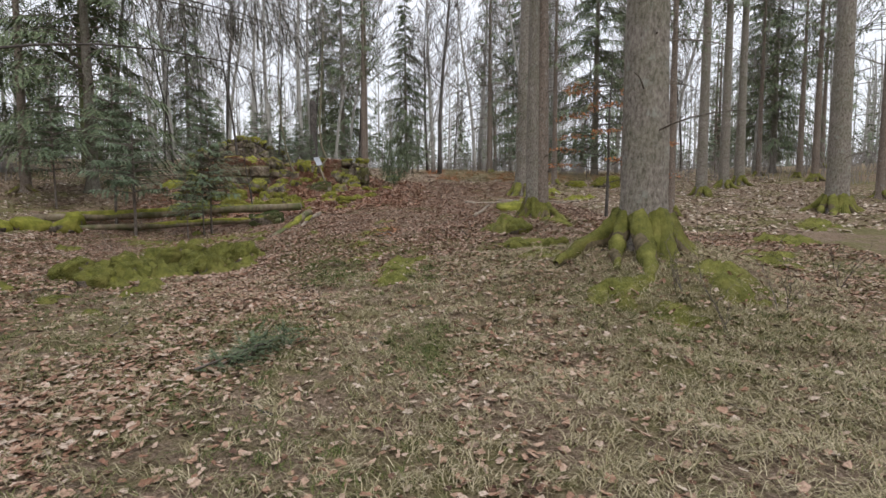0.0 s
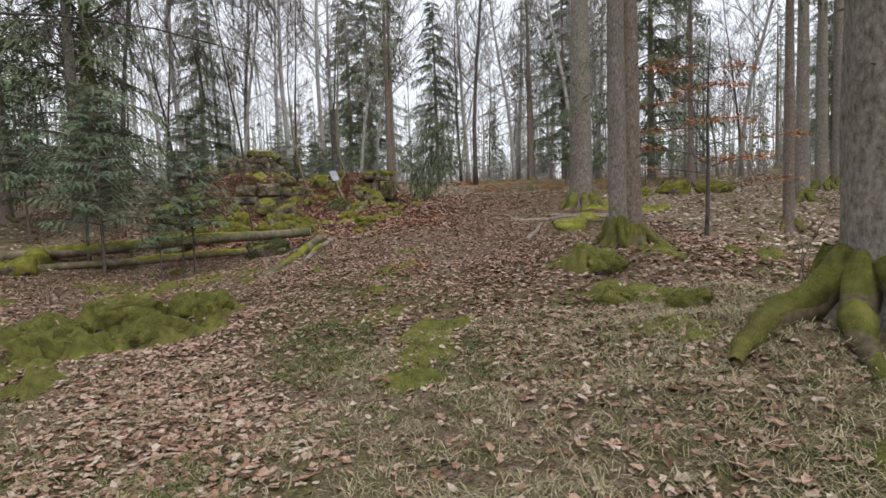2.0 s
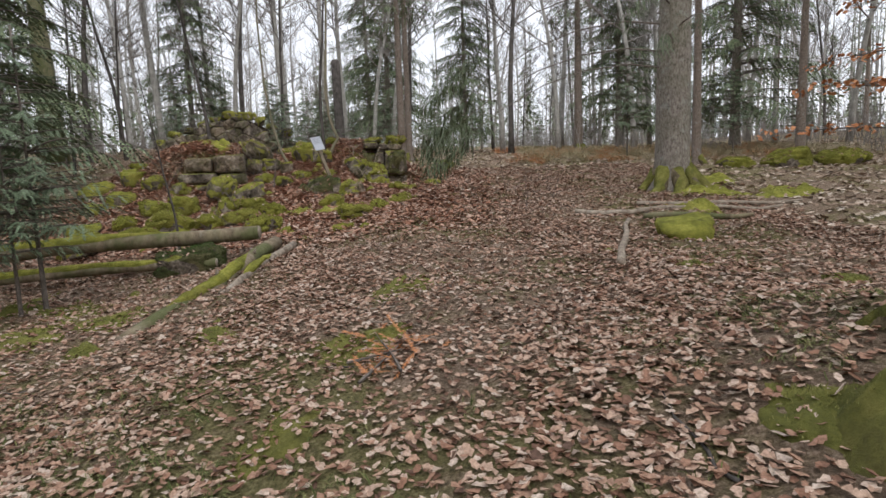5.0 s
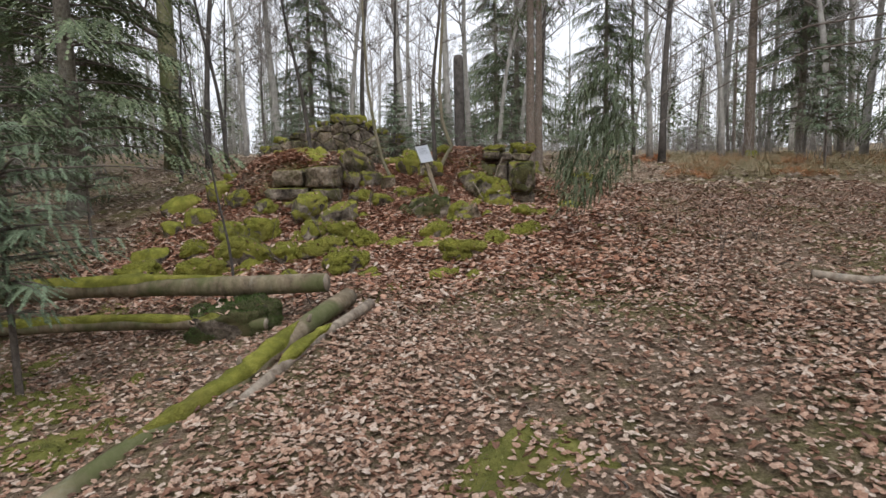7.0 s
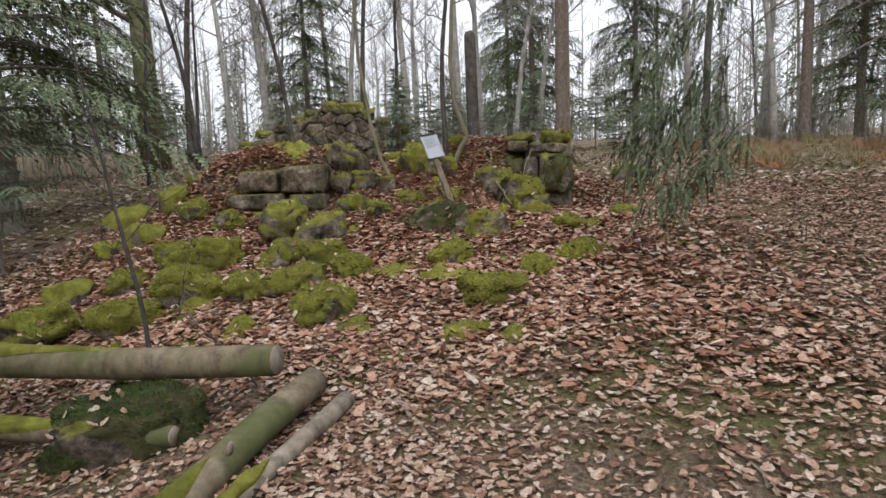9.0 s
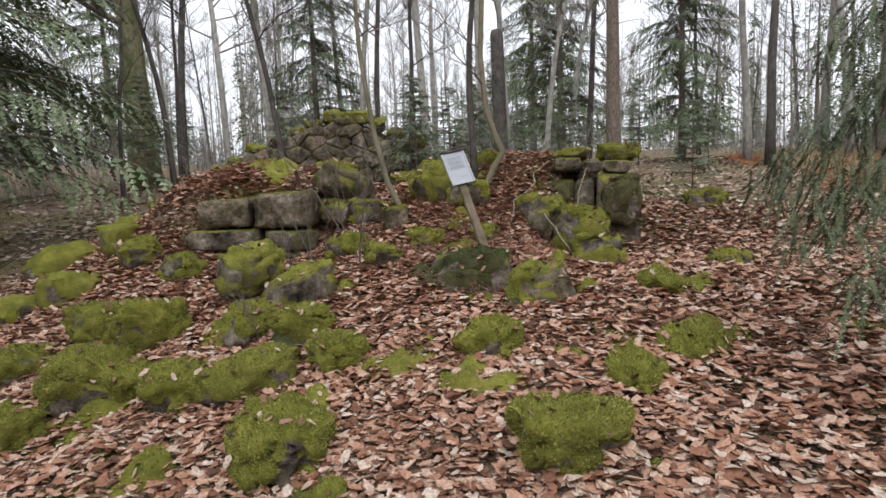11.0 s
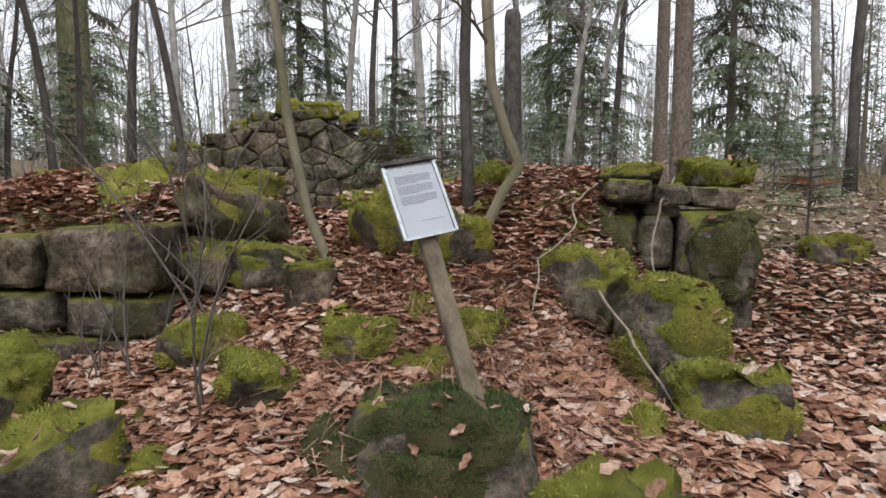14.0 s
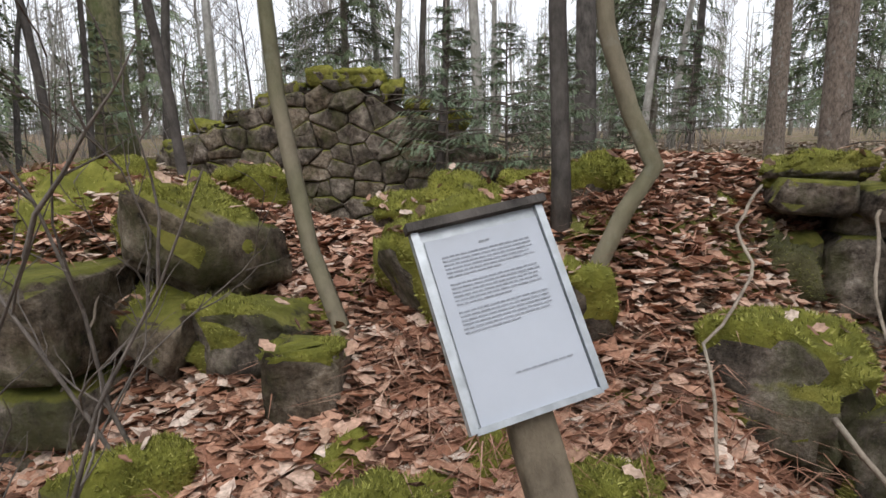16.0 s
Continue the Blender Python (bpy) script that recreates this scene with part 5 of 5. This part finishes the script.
# ---- the sign ----
def sign():
    tl, tr, br, bl = [Vector(p) for p in ((-3.78, 20.27, 3.02), (-3.61, 20.44, 3.06), (-3.48, 20.36, 2.76), (-3.64, 20.21, 2.72))]
    c = (tl + tr + br + bl) / 4
    ex = ((tr - tl) + (br - bl)).normalized()
    ey = ((tl - bl) + (tr - br))
    ey = (ey - ex * ey.dot(ex)).normalized()
    ez = ex.cross(ey)
    rot = Matrix((ex, ey, ez)).transposed()
    t = thing("information_sign", "leaning weathered post with a printed notice in a zinc frame", "sign", (-3.2, 20.1, land(-3.2, 20.1)))
    o = t.location
    W, H = 0.236, 0.33

    def at(x, y, z):
        return c + ex * x + ey * y + ez * z - o

    g = Geo()
    box(g, at(0, 0, -0.008), (W, H, 0.006), rot)
    board = part("board", g, M_ZINC, t, "zinc backing sheet", False)
    g = Geo()
    box(g, at(0.002, -0.01, -0.001), (W - 0.035, H - 0.035, 0.002), rot)
    paper = part("paper", g, M_PAPER, t, "white laminated printed sheet", False)
    for x in (-1, 1):
        g = Geo()
        box(g, at(x * (W / 2 - 0.007), -0.004, 0.0), (0.013, H - 0.012, 0.012), rot)
        part("side_rail", g, M_ZINC, t, "", False)
    g = Geo()
    box(g, at(0, H / 2 - 0.002, 0.004), (W + 0.01, 0.014, 0.026), rot)
    part("top_rail", g, M_DARK, t, "dark folded top edge", False)
    g = Geo()
    box(g, at(0, -H / 2 + 0.003, 0.0), (W - 0.02, 0.01, 0.01), rot)
    part("bottom_rail", g, M_ZINC, t, "", False)
    rng = random.Random(4)
    y = 0.118
    for para, n in ((0, 1), (1, 6), (2, 6), (3, 6), (4, 1)):
        if para == 4:
            y -= 0.066
        for k in range(n):
            g = Geo()
            w = 0.02 if para == 0 else 0.1 if (para == 4 or k == 5) else 0.155
            x0 = -0.01 if para == 0 else -0.02 if para == 4 else -0.078
            x = x0
            while x < x0 + w - 0.006:
                ww = min(rng.uniform(0.006, 0.018), x0 + w - x)
                box(g, at(x + ww / 2, y, 0.0012), (ww, 0.0024, 0.0006), rot)
                x += ww + 0.0022
            part("text_line", g, M_INK, paper, "line of small grey print", False)
            y -= 0.0066
        y -= 0.006
    top = c - ez * 0.05 - ey * 0.06 - o
    foot = Vector((-3.17, 20.06, 1.72)) - o
    d = (top - foot).normalized()
    g = Geo()
    s = ex
    u = d.cross(s).normalized()
    s = u.cross(d).normalized()
    n = 14
    v = []
    for k in range(n + 1):
        p = foot + (top - foot) * k / n
        w = 0.036 + 0.003 * nz((k * 0.9, 3, 1))
        for a, b in ((-1, -0.5), (-0.8, -0.62), (0.8, -0.62), (1, -0.5), (1, 0.5), (0.8, 0.62), (-0.8, 0.62), (-1, 0.5)):
            v.append(p + s * a * w + u * b * w)
    f = [(8 * k + i, 8 * k + (i + 1) % 8, 8 * k + 8 + (i + 1) % 8, 8 * k + 8 + i) for k in range(n) for i in range(8)]
    g.add(v, f + [tuple(reversed(range(8))), tuple(range(8 * n, 8 * n + 8))])
    part("post", g, M_POST, t, "weathered wooden post")


sign()


# ---- leaf litter, grass and brush ----
def spread_leaves(name, label, count, area, weight, seed, size, mat, lift=0.03):
    """Fallen leaves: lobed, curled blades strewn over a stretch of the ground."""
    rs = np.random.RandomState(seed)
    x0, x1, y0, y1 = area
    x, y = rs.uniform(x0, x1, count * 3), rs.uniform(y0, y1, count * 3)
    keep = rs.rand(count * 3) < weight(x, y)
    x, y = x[keep][:count], y[keep][:count]
    n = len(x)
    shape = np.array([(-0.5, 0.0), (-0.2, 0.25), (0.0, 0.13), (0.24, 0.31), (0.5, 0.03), (0.27, -0.27), (0.02, -0.12), (-0.16, -0.27)])
    k = len(shape)
    s = size * rs.uniform(0.55, 1.25, n)[:, None]
    wide = rs.uniform(0.8, 1.5, n)[:, None]
    px, py = shape[:, 0] * s, shape[:, 1] * s * wide
    pz = s * (rs.uniform(-0.4, 0.8, n)[:, None] * shape[:, 0] ** 2 * 1.2 + rs.uniform(-0.2, 0.7, n)[:, None] * np.abs(shape[:, 1]))
    a, tx, ty = rs.uniform(0, 6.283, n)[:, None], rs.normal(0, 0.24, n)[:, None], rs.normal(0, 0.24, n)[:, None]
    pz = pz + tx * px + ty * py
    wx, wy = x[:, None] + px * np.cos(a) - py * np.sin(a), y[:, None] + px * np.sin(a) + py * np.cos(a)
    wz = (lie(x, y) + rough(x, y) + rs.uniform(0.004, lift, n))[:, None] + pz
    v = np.stack([wx, wy, wz], -1).reshape(-1, 3)
    tri = np.array([(0, i, i + 1) for i in range(1, k - 1)])
    f = (tri[None] + (np.arange(n) * k)[:, None, None]).reshape(-1, 3)
    me = bpy.data.meshes.new(name)
    me.from_pydata(v.tolist(), [], f.tolist())
    me.materials.append(mat)
    tagged(new(name, me), label, "leaves", kind="stuff")


def w_path(x, y):
    w = 0.95 - 0.8 * np.exp(-((x - 2.6) ** 2) / 6) * (y < 10) - 0.5 * np.exp(-((x + 0.5) ** 2) / 0.3) * (y < 15) - 0.3 * (y < 4) * (x > -0.6)
    w = w * np.where((x < -3.7) & (y < 15.6), 0.35, 1.0)
    return np.clip(w * (0.55 + 0.45 * np.sin(x * 1.9 + 1.3 * np.sin(y * 0.8))), np.where(y > 8, 0.4, 0.12), 1)


spread_leaves("leaf_litter", "dense litter of fallen brown oak leaves", 160000, (-9.5, 4.5, 11, 25), w_path, 1, 0.053, M_LEAF)
spread_leaves("leaf_litter", "fallen brown leaves among grass", 62000, (-8, 7, -1, 11), w_path, 2, 0.062, M_LEAF)
spread_leaves("leaf_litter", "fallen brown leaves under the far trees", 52000, (-18, 16, 11, 42), lambda x, y: np.where((x > -8.5) & (x < 4) & (y < 23.5), 0.0, 0.6), 3, 0.11, M_LEAF_PALE)


spread_leaves("leaf_litter", "deep litter of curled russet leaves on the ruin mound", 66000, (-9.4, 0.4, 16.2, 24.6), lambda x, y: np.clip(np.minimum(np.minimum(x + 9.4, 0.4 - x), np.minimum(y - 16.2, 24.6 - y)) / 3.0, 0, 1) ** 1.3, 12, 0.084, M_LEAF_RUSSET, 0.05)


def spread_grass(name, label, tufts, per, area, weight, seed, length, mat):
    rs = np.random.RandomState(seed)
    x0, x1, y0, y1 = area
    cx, cy = rs.uniform(x0, x1, tufts * 4), rs.uniform(y0, y1, tufts * 4)
    keep = rs.rand(tufts * 4) < weight(cx, cy)
    cx, cy = cx[keep][:tufts], cy[keep][:tufts]
    lean = np.repeat(rs.uniform(0, 6.283, len(cx)), per)
    x, y = np.repeat(cx, per) + rs.normal(0, 0.035, len(cx) * per), np.repeat(cy, per) + rs.normal(0, 0.035, len(cx) * per)
    n = len(x)
    a = lean + rs.normal(0, 0.9, n)
    ln, w = length * rs.uniform(0.4, 1.2, n), rs.uniform(0.0014, 0.0032, n)
    z = lie(x, y) + rough(x, y)
    dx, dy = np.cos(a), np.sin(a)
    rows = []
    for u, out, up, k in ((0, 0, 0, 1), (0.5, 0.36, 0.27, 0.9), (1, 0.92, 0.16, 0.15)):
        for sg in (-1, 1):
            rows.append(np.stack([x + dx * out * ln - dy * w * k * sg, y + dy * out * ln + dx * w * k * sg, z + up * ln], -1))
    v = np.stack(rows, 1).reshape(-1, 3)
    f = (np.array([(0, 1, 3, 2), (2, 3, 5, 4)])[None] + (np.arange(n) * 6)[:, None, None]).reshape(-1, 4)
    me = bpy.data.meshes.new(name)
    me.from_pydata(v.tolist(), [], f.tolist())
    me.materials.append(mat)
    tagged(new(name, me), label, "grass", kind="stuff")


spread_grass("withered_grass", "low withered straw-coloured grass", 8500, 13, (-4, 7, -0.5, 9), lambda x, y: np.clip(0.25 + 0.7 * np.exp(-((x - 2.4) ** 2) / 5), 0, 1), 4, 0.17, M_GRASS)
spread_grass("green_grass", "short green grass between leaves", 3200, 14, (-6, 7, 0, 12), lambda x, y: np.clip(0.3 + 0.4 * np.sin(x * 1.3 + y), 0.05, 1), 5, 0.13, M_GRASS_GREEN)
spread_grass("green_grass", "soft green grass tufts along the path", 420, 22, (-2.4, 0.2, 4.2, 9.5), lambda x, y: np.clip(1.2 * np.sin(x * 2.3 + y * 0.9) * np.sin(y * 1.1 - x), 0.02, 1), 15, 0.17, M_GRASS_GREEN)
spread_grass("withered_grass", "withered grass and bracken beside the far path", 2600, 16, (-3, 12, 26, 44), lambda x, y: 0.8 * (x > 0.4 + 0.03 * y), 6, 0.8, M_GRASS)


def shrub(name, label, at, height, stems, seed, mat, group):
    """A bare shrub of thin crooked twigs."""
    rng = random.Random(seed)
    t = thing(name, label, "shrub", on(*at), 0, group)
    for k in range(stems):
        g = Geo()

        def shoot(p, d, ln, r, depth):
            line = [p]
            for j in range(5):
                d = (d + Vector((rng.uniform(-0.3, 0.3), rng.uniform(-0.3, 0.3), rng.uniform(-0.12, 0.2)))).normalized()
                p = p + d * ln / 5
                line.append(p)
                if depth and rng.random() < 0.75:
                    shoot(p, d + Vector((rng.uniform(-1, 1), rng.uniform(-1, 1), rng.uniform(-0.2, 0.5))), ln * rng.uniform(0.25, 0.5), r * 0.55, depth - 1)
            tube(g, line, [r * (1 - 0.75 * j / 5) for j in range(6)], 4, False)

        a = rng.uniform(0, 6.28)
        shoot(Vector((rng.uniform(-0.05, 0.05), rng.uniform(-0.05, 0.05), -0.05)), Vector((0.35 * math.cos(a), 0.35 * math.sin(a), 1)), height * rng.uniform(0.7, 1.1), 0.0065 * height ** 0.5, 2)
        part("stem", g, mat, t)


BARE = "bare thin-twigged leafless shrub on the rubble"
for k, (x, y, h, n) in enumerate([(-4.62, 20.1, 1.5, 2), (-4.95, 20.6, 1.7, 2), (-5.2, 20.35, 1.1, 3), (-5.5, 20.3, 0.8, 3), (-4.95, 19.05, 0.6, 5), (-5.35, 20.95, 1.2, 2), (-3.75, 16.6, 1.3, 1), (2.53, 5.4, 0.6, 3), (2.6, 4.7, 0.7, 2), (3.3, 5.0, 0.6, 3), (4.6, 6.0, 0.6, 3),
                                 (-0.9, 5.2, 0.5, 1), (-1.0, 13.0, 0.6, 1), (0.6, 17.5, 0.6, 2), (-0.2, 18.5, 0.6, 2), (0.4, 19.4, 0.7, 3), (-0.6, 19.9, 0.6, 2), (1.2, 18.6, 0.6, 3), (-5.6, 12.6, 0.6, 3), (-6.4, 11.8, 0.5, 4), (3.4, 8.9, 1.1, 2), (4.2, 8.2, 0.8, 2)]):
    shrub("bare_shrub", BARE if y > 19 else "bare leafless seedling on the forest floor", (x, y), h, n, 500 + k, M_TWIG, "bare shrubs")


def root_strand(pts, r, seed):
    o = Vector(pts[0])
    t = thing("hanging_root", "pale thin root hanging over the stones", "root", tuple(o), group="hanging roots")
    g = Geo()
    line = []
    for i in range(len(pts) - 1):
        for k in range(4):
            line.append(Vector(pts[i]).lerp(Vector(pts[i + 1]), k / 4) - o + Vector((0.012 * math.sin(k + seed + i), 0.01 * math.cos(2 * k + i), 0)))
    line.append(Vector(pts[-1]) - o)
    tube(g, line, [r * (1 - 0.4 * i / len(line)) for i in range(len(line))], 5)
    part("strand", g, M_DEADWOOD, t)


root_strand([(-2.62, 22.8, 3.05), (-2.72, 22.45, 2.8), (-2.75, 22.1, 2.5), (-2.68, 21.9, 2.32)], 0.009, 1)
root_strand([(-2.45, 22.85, 3.05), (-2.46, 22.75, 2.8), (-2.47, 22.7, 2.66)], 0.006, 2)
root_strand([(-3.15, 22.6, 3.0), (-3.25, 22.1, 2.85), (-3.2, 21.8, 2.7), (-3.35, 21.4, 2.55), (-3.3, 21.0, 2.33)], 0.008, 3)
root_strand([(-3.0, 21.3, 2.4), (-2.8, 20.9, 2.22), (-2.62, 20.55, 2.02)], 0.009, 4)
root_strand([(-5.5, 20.9, 2.72), (-5.45, 20.75, 2.5), (-5.5, 20.6, 2.2)], 0.007, 5)
root_strand([(-2.75, 20.0, 1.95), (-2.6, 19.8, 1.8), (-2.5, 19.6, 1.68)], 0.008, 6)
spread_grass("bracken_litter", "rust-coloured withered bracken beside the far path", 900, 16, (2.5, 12, 30, 44), lambda x, y: 0.7 + 0 * x, 8, 0.6, M_BEECH)
spread_grass("bracken_litter", "orange withered bracken along the far path", 900, 17, (0.4, 10, 26, 40), lambda x, y: 0.8 * (np.sin(x * 1.9 + y * 0.7) * np.sin(y * 1.3 - x * 0.6) > 0.12), 6, 0.6, M_BEECH)


def fallen_bough(label, at, az, length, mat, seed, twigs):
    """A broken-off conifer twig that lies on the ground."""
    rng = random.Random(seed)
    t = thing("fallen_spruce_twig", label, "branch", on(at[0], at[1], 0.03), group="fallen wood")
    gw, gn = Geo(), Geo()
    bough(gw, gn, (0, 0, 0.02), radians(az), length, 0.05, rng, 0.012, 0.03, twigs, 12, 0.15, 0.0, 0.1, 0.26, 0.8)
    stem = part("stem", gw, M_TWIG, t)
    tagged(part("needle_spray", gn, mat, stem), kind="stuff")


fallen_bough("fallen dark green spruce twig on the leaves", (-1.75, 4.35), 48, 1.0, M_NEEDLE_BOUGH, 1, 110)
fallen_bough("fallen dark green spruce twig on the leaves", (-1.6, 4.45), 60, 0.8, M_NEEDLE_BOUGH, 2, 90)
fallen_bough("withered rust-red spruce twig on the leaves", (-0.85, 11.5), 70, 0.8, M_BEECH, 3, 40)
fallen_bough("withered rust-red spruce twig on the leaves", (-0.6, 11.6), 110, 0.7, M_BEECH, 4, 30)
fallen_bough("withered rust-red spruce twig on the leaves", (-1.0, 11.8), 20, 0.6, M_BEECH, 5, 26)
spread_grass("bracken_litter", "tangle of russet dead bracken stalks before the sign", 420, 12, (-4.7, -2.5, 20.0, 22.6), lambda x, y: 0.2 + 0.8 * np.exp(-((x + 3.6) ** 2 + (y - 20.8) ** 2) / 0.4), 21, 0.3, M_BRACKEN)
spread_grass("bracken_litter", "russet dead stalks over the leafy wall top", 300, 12, (-8.4, -5.6, 20.4, 22.6), lambda x, y: 0.7 + 0 * x, 22, 0.26, M_BRACKEN)
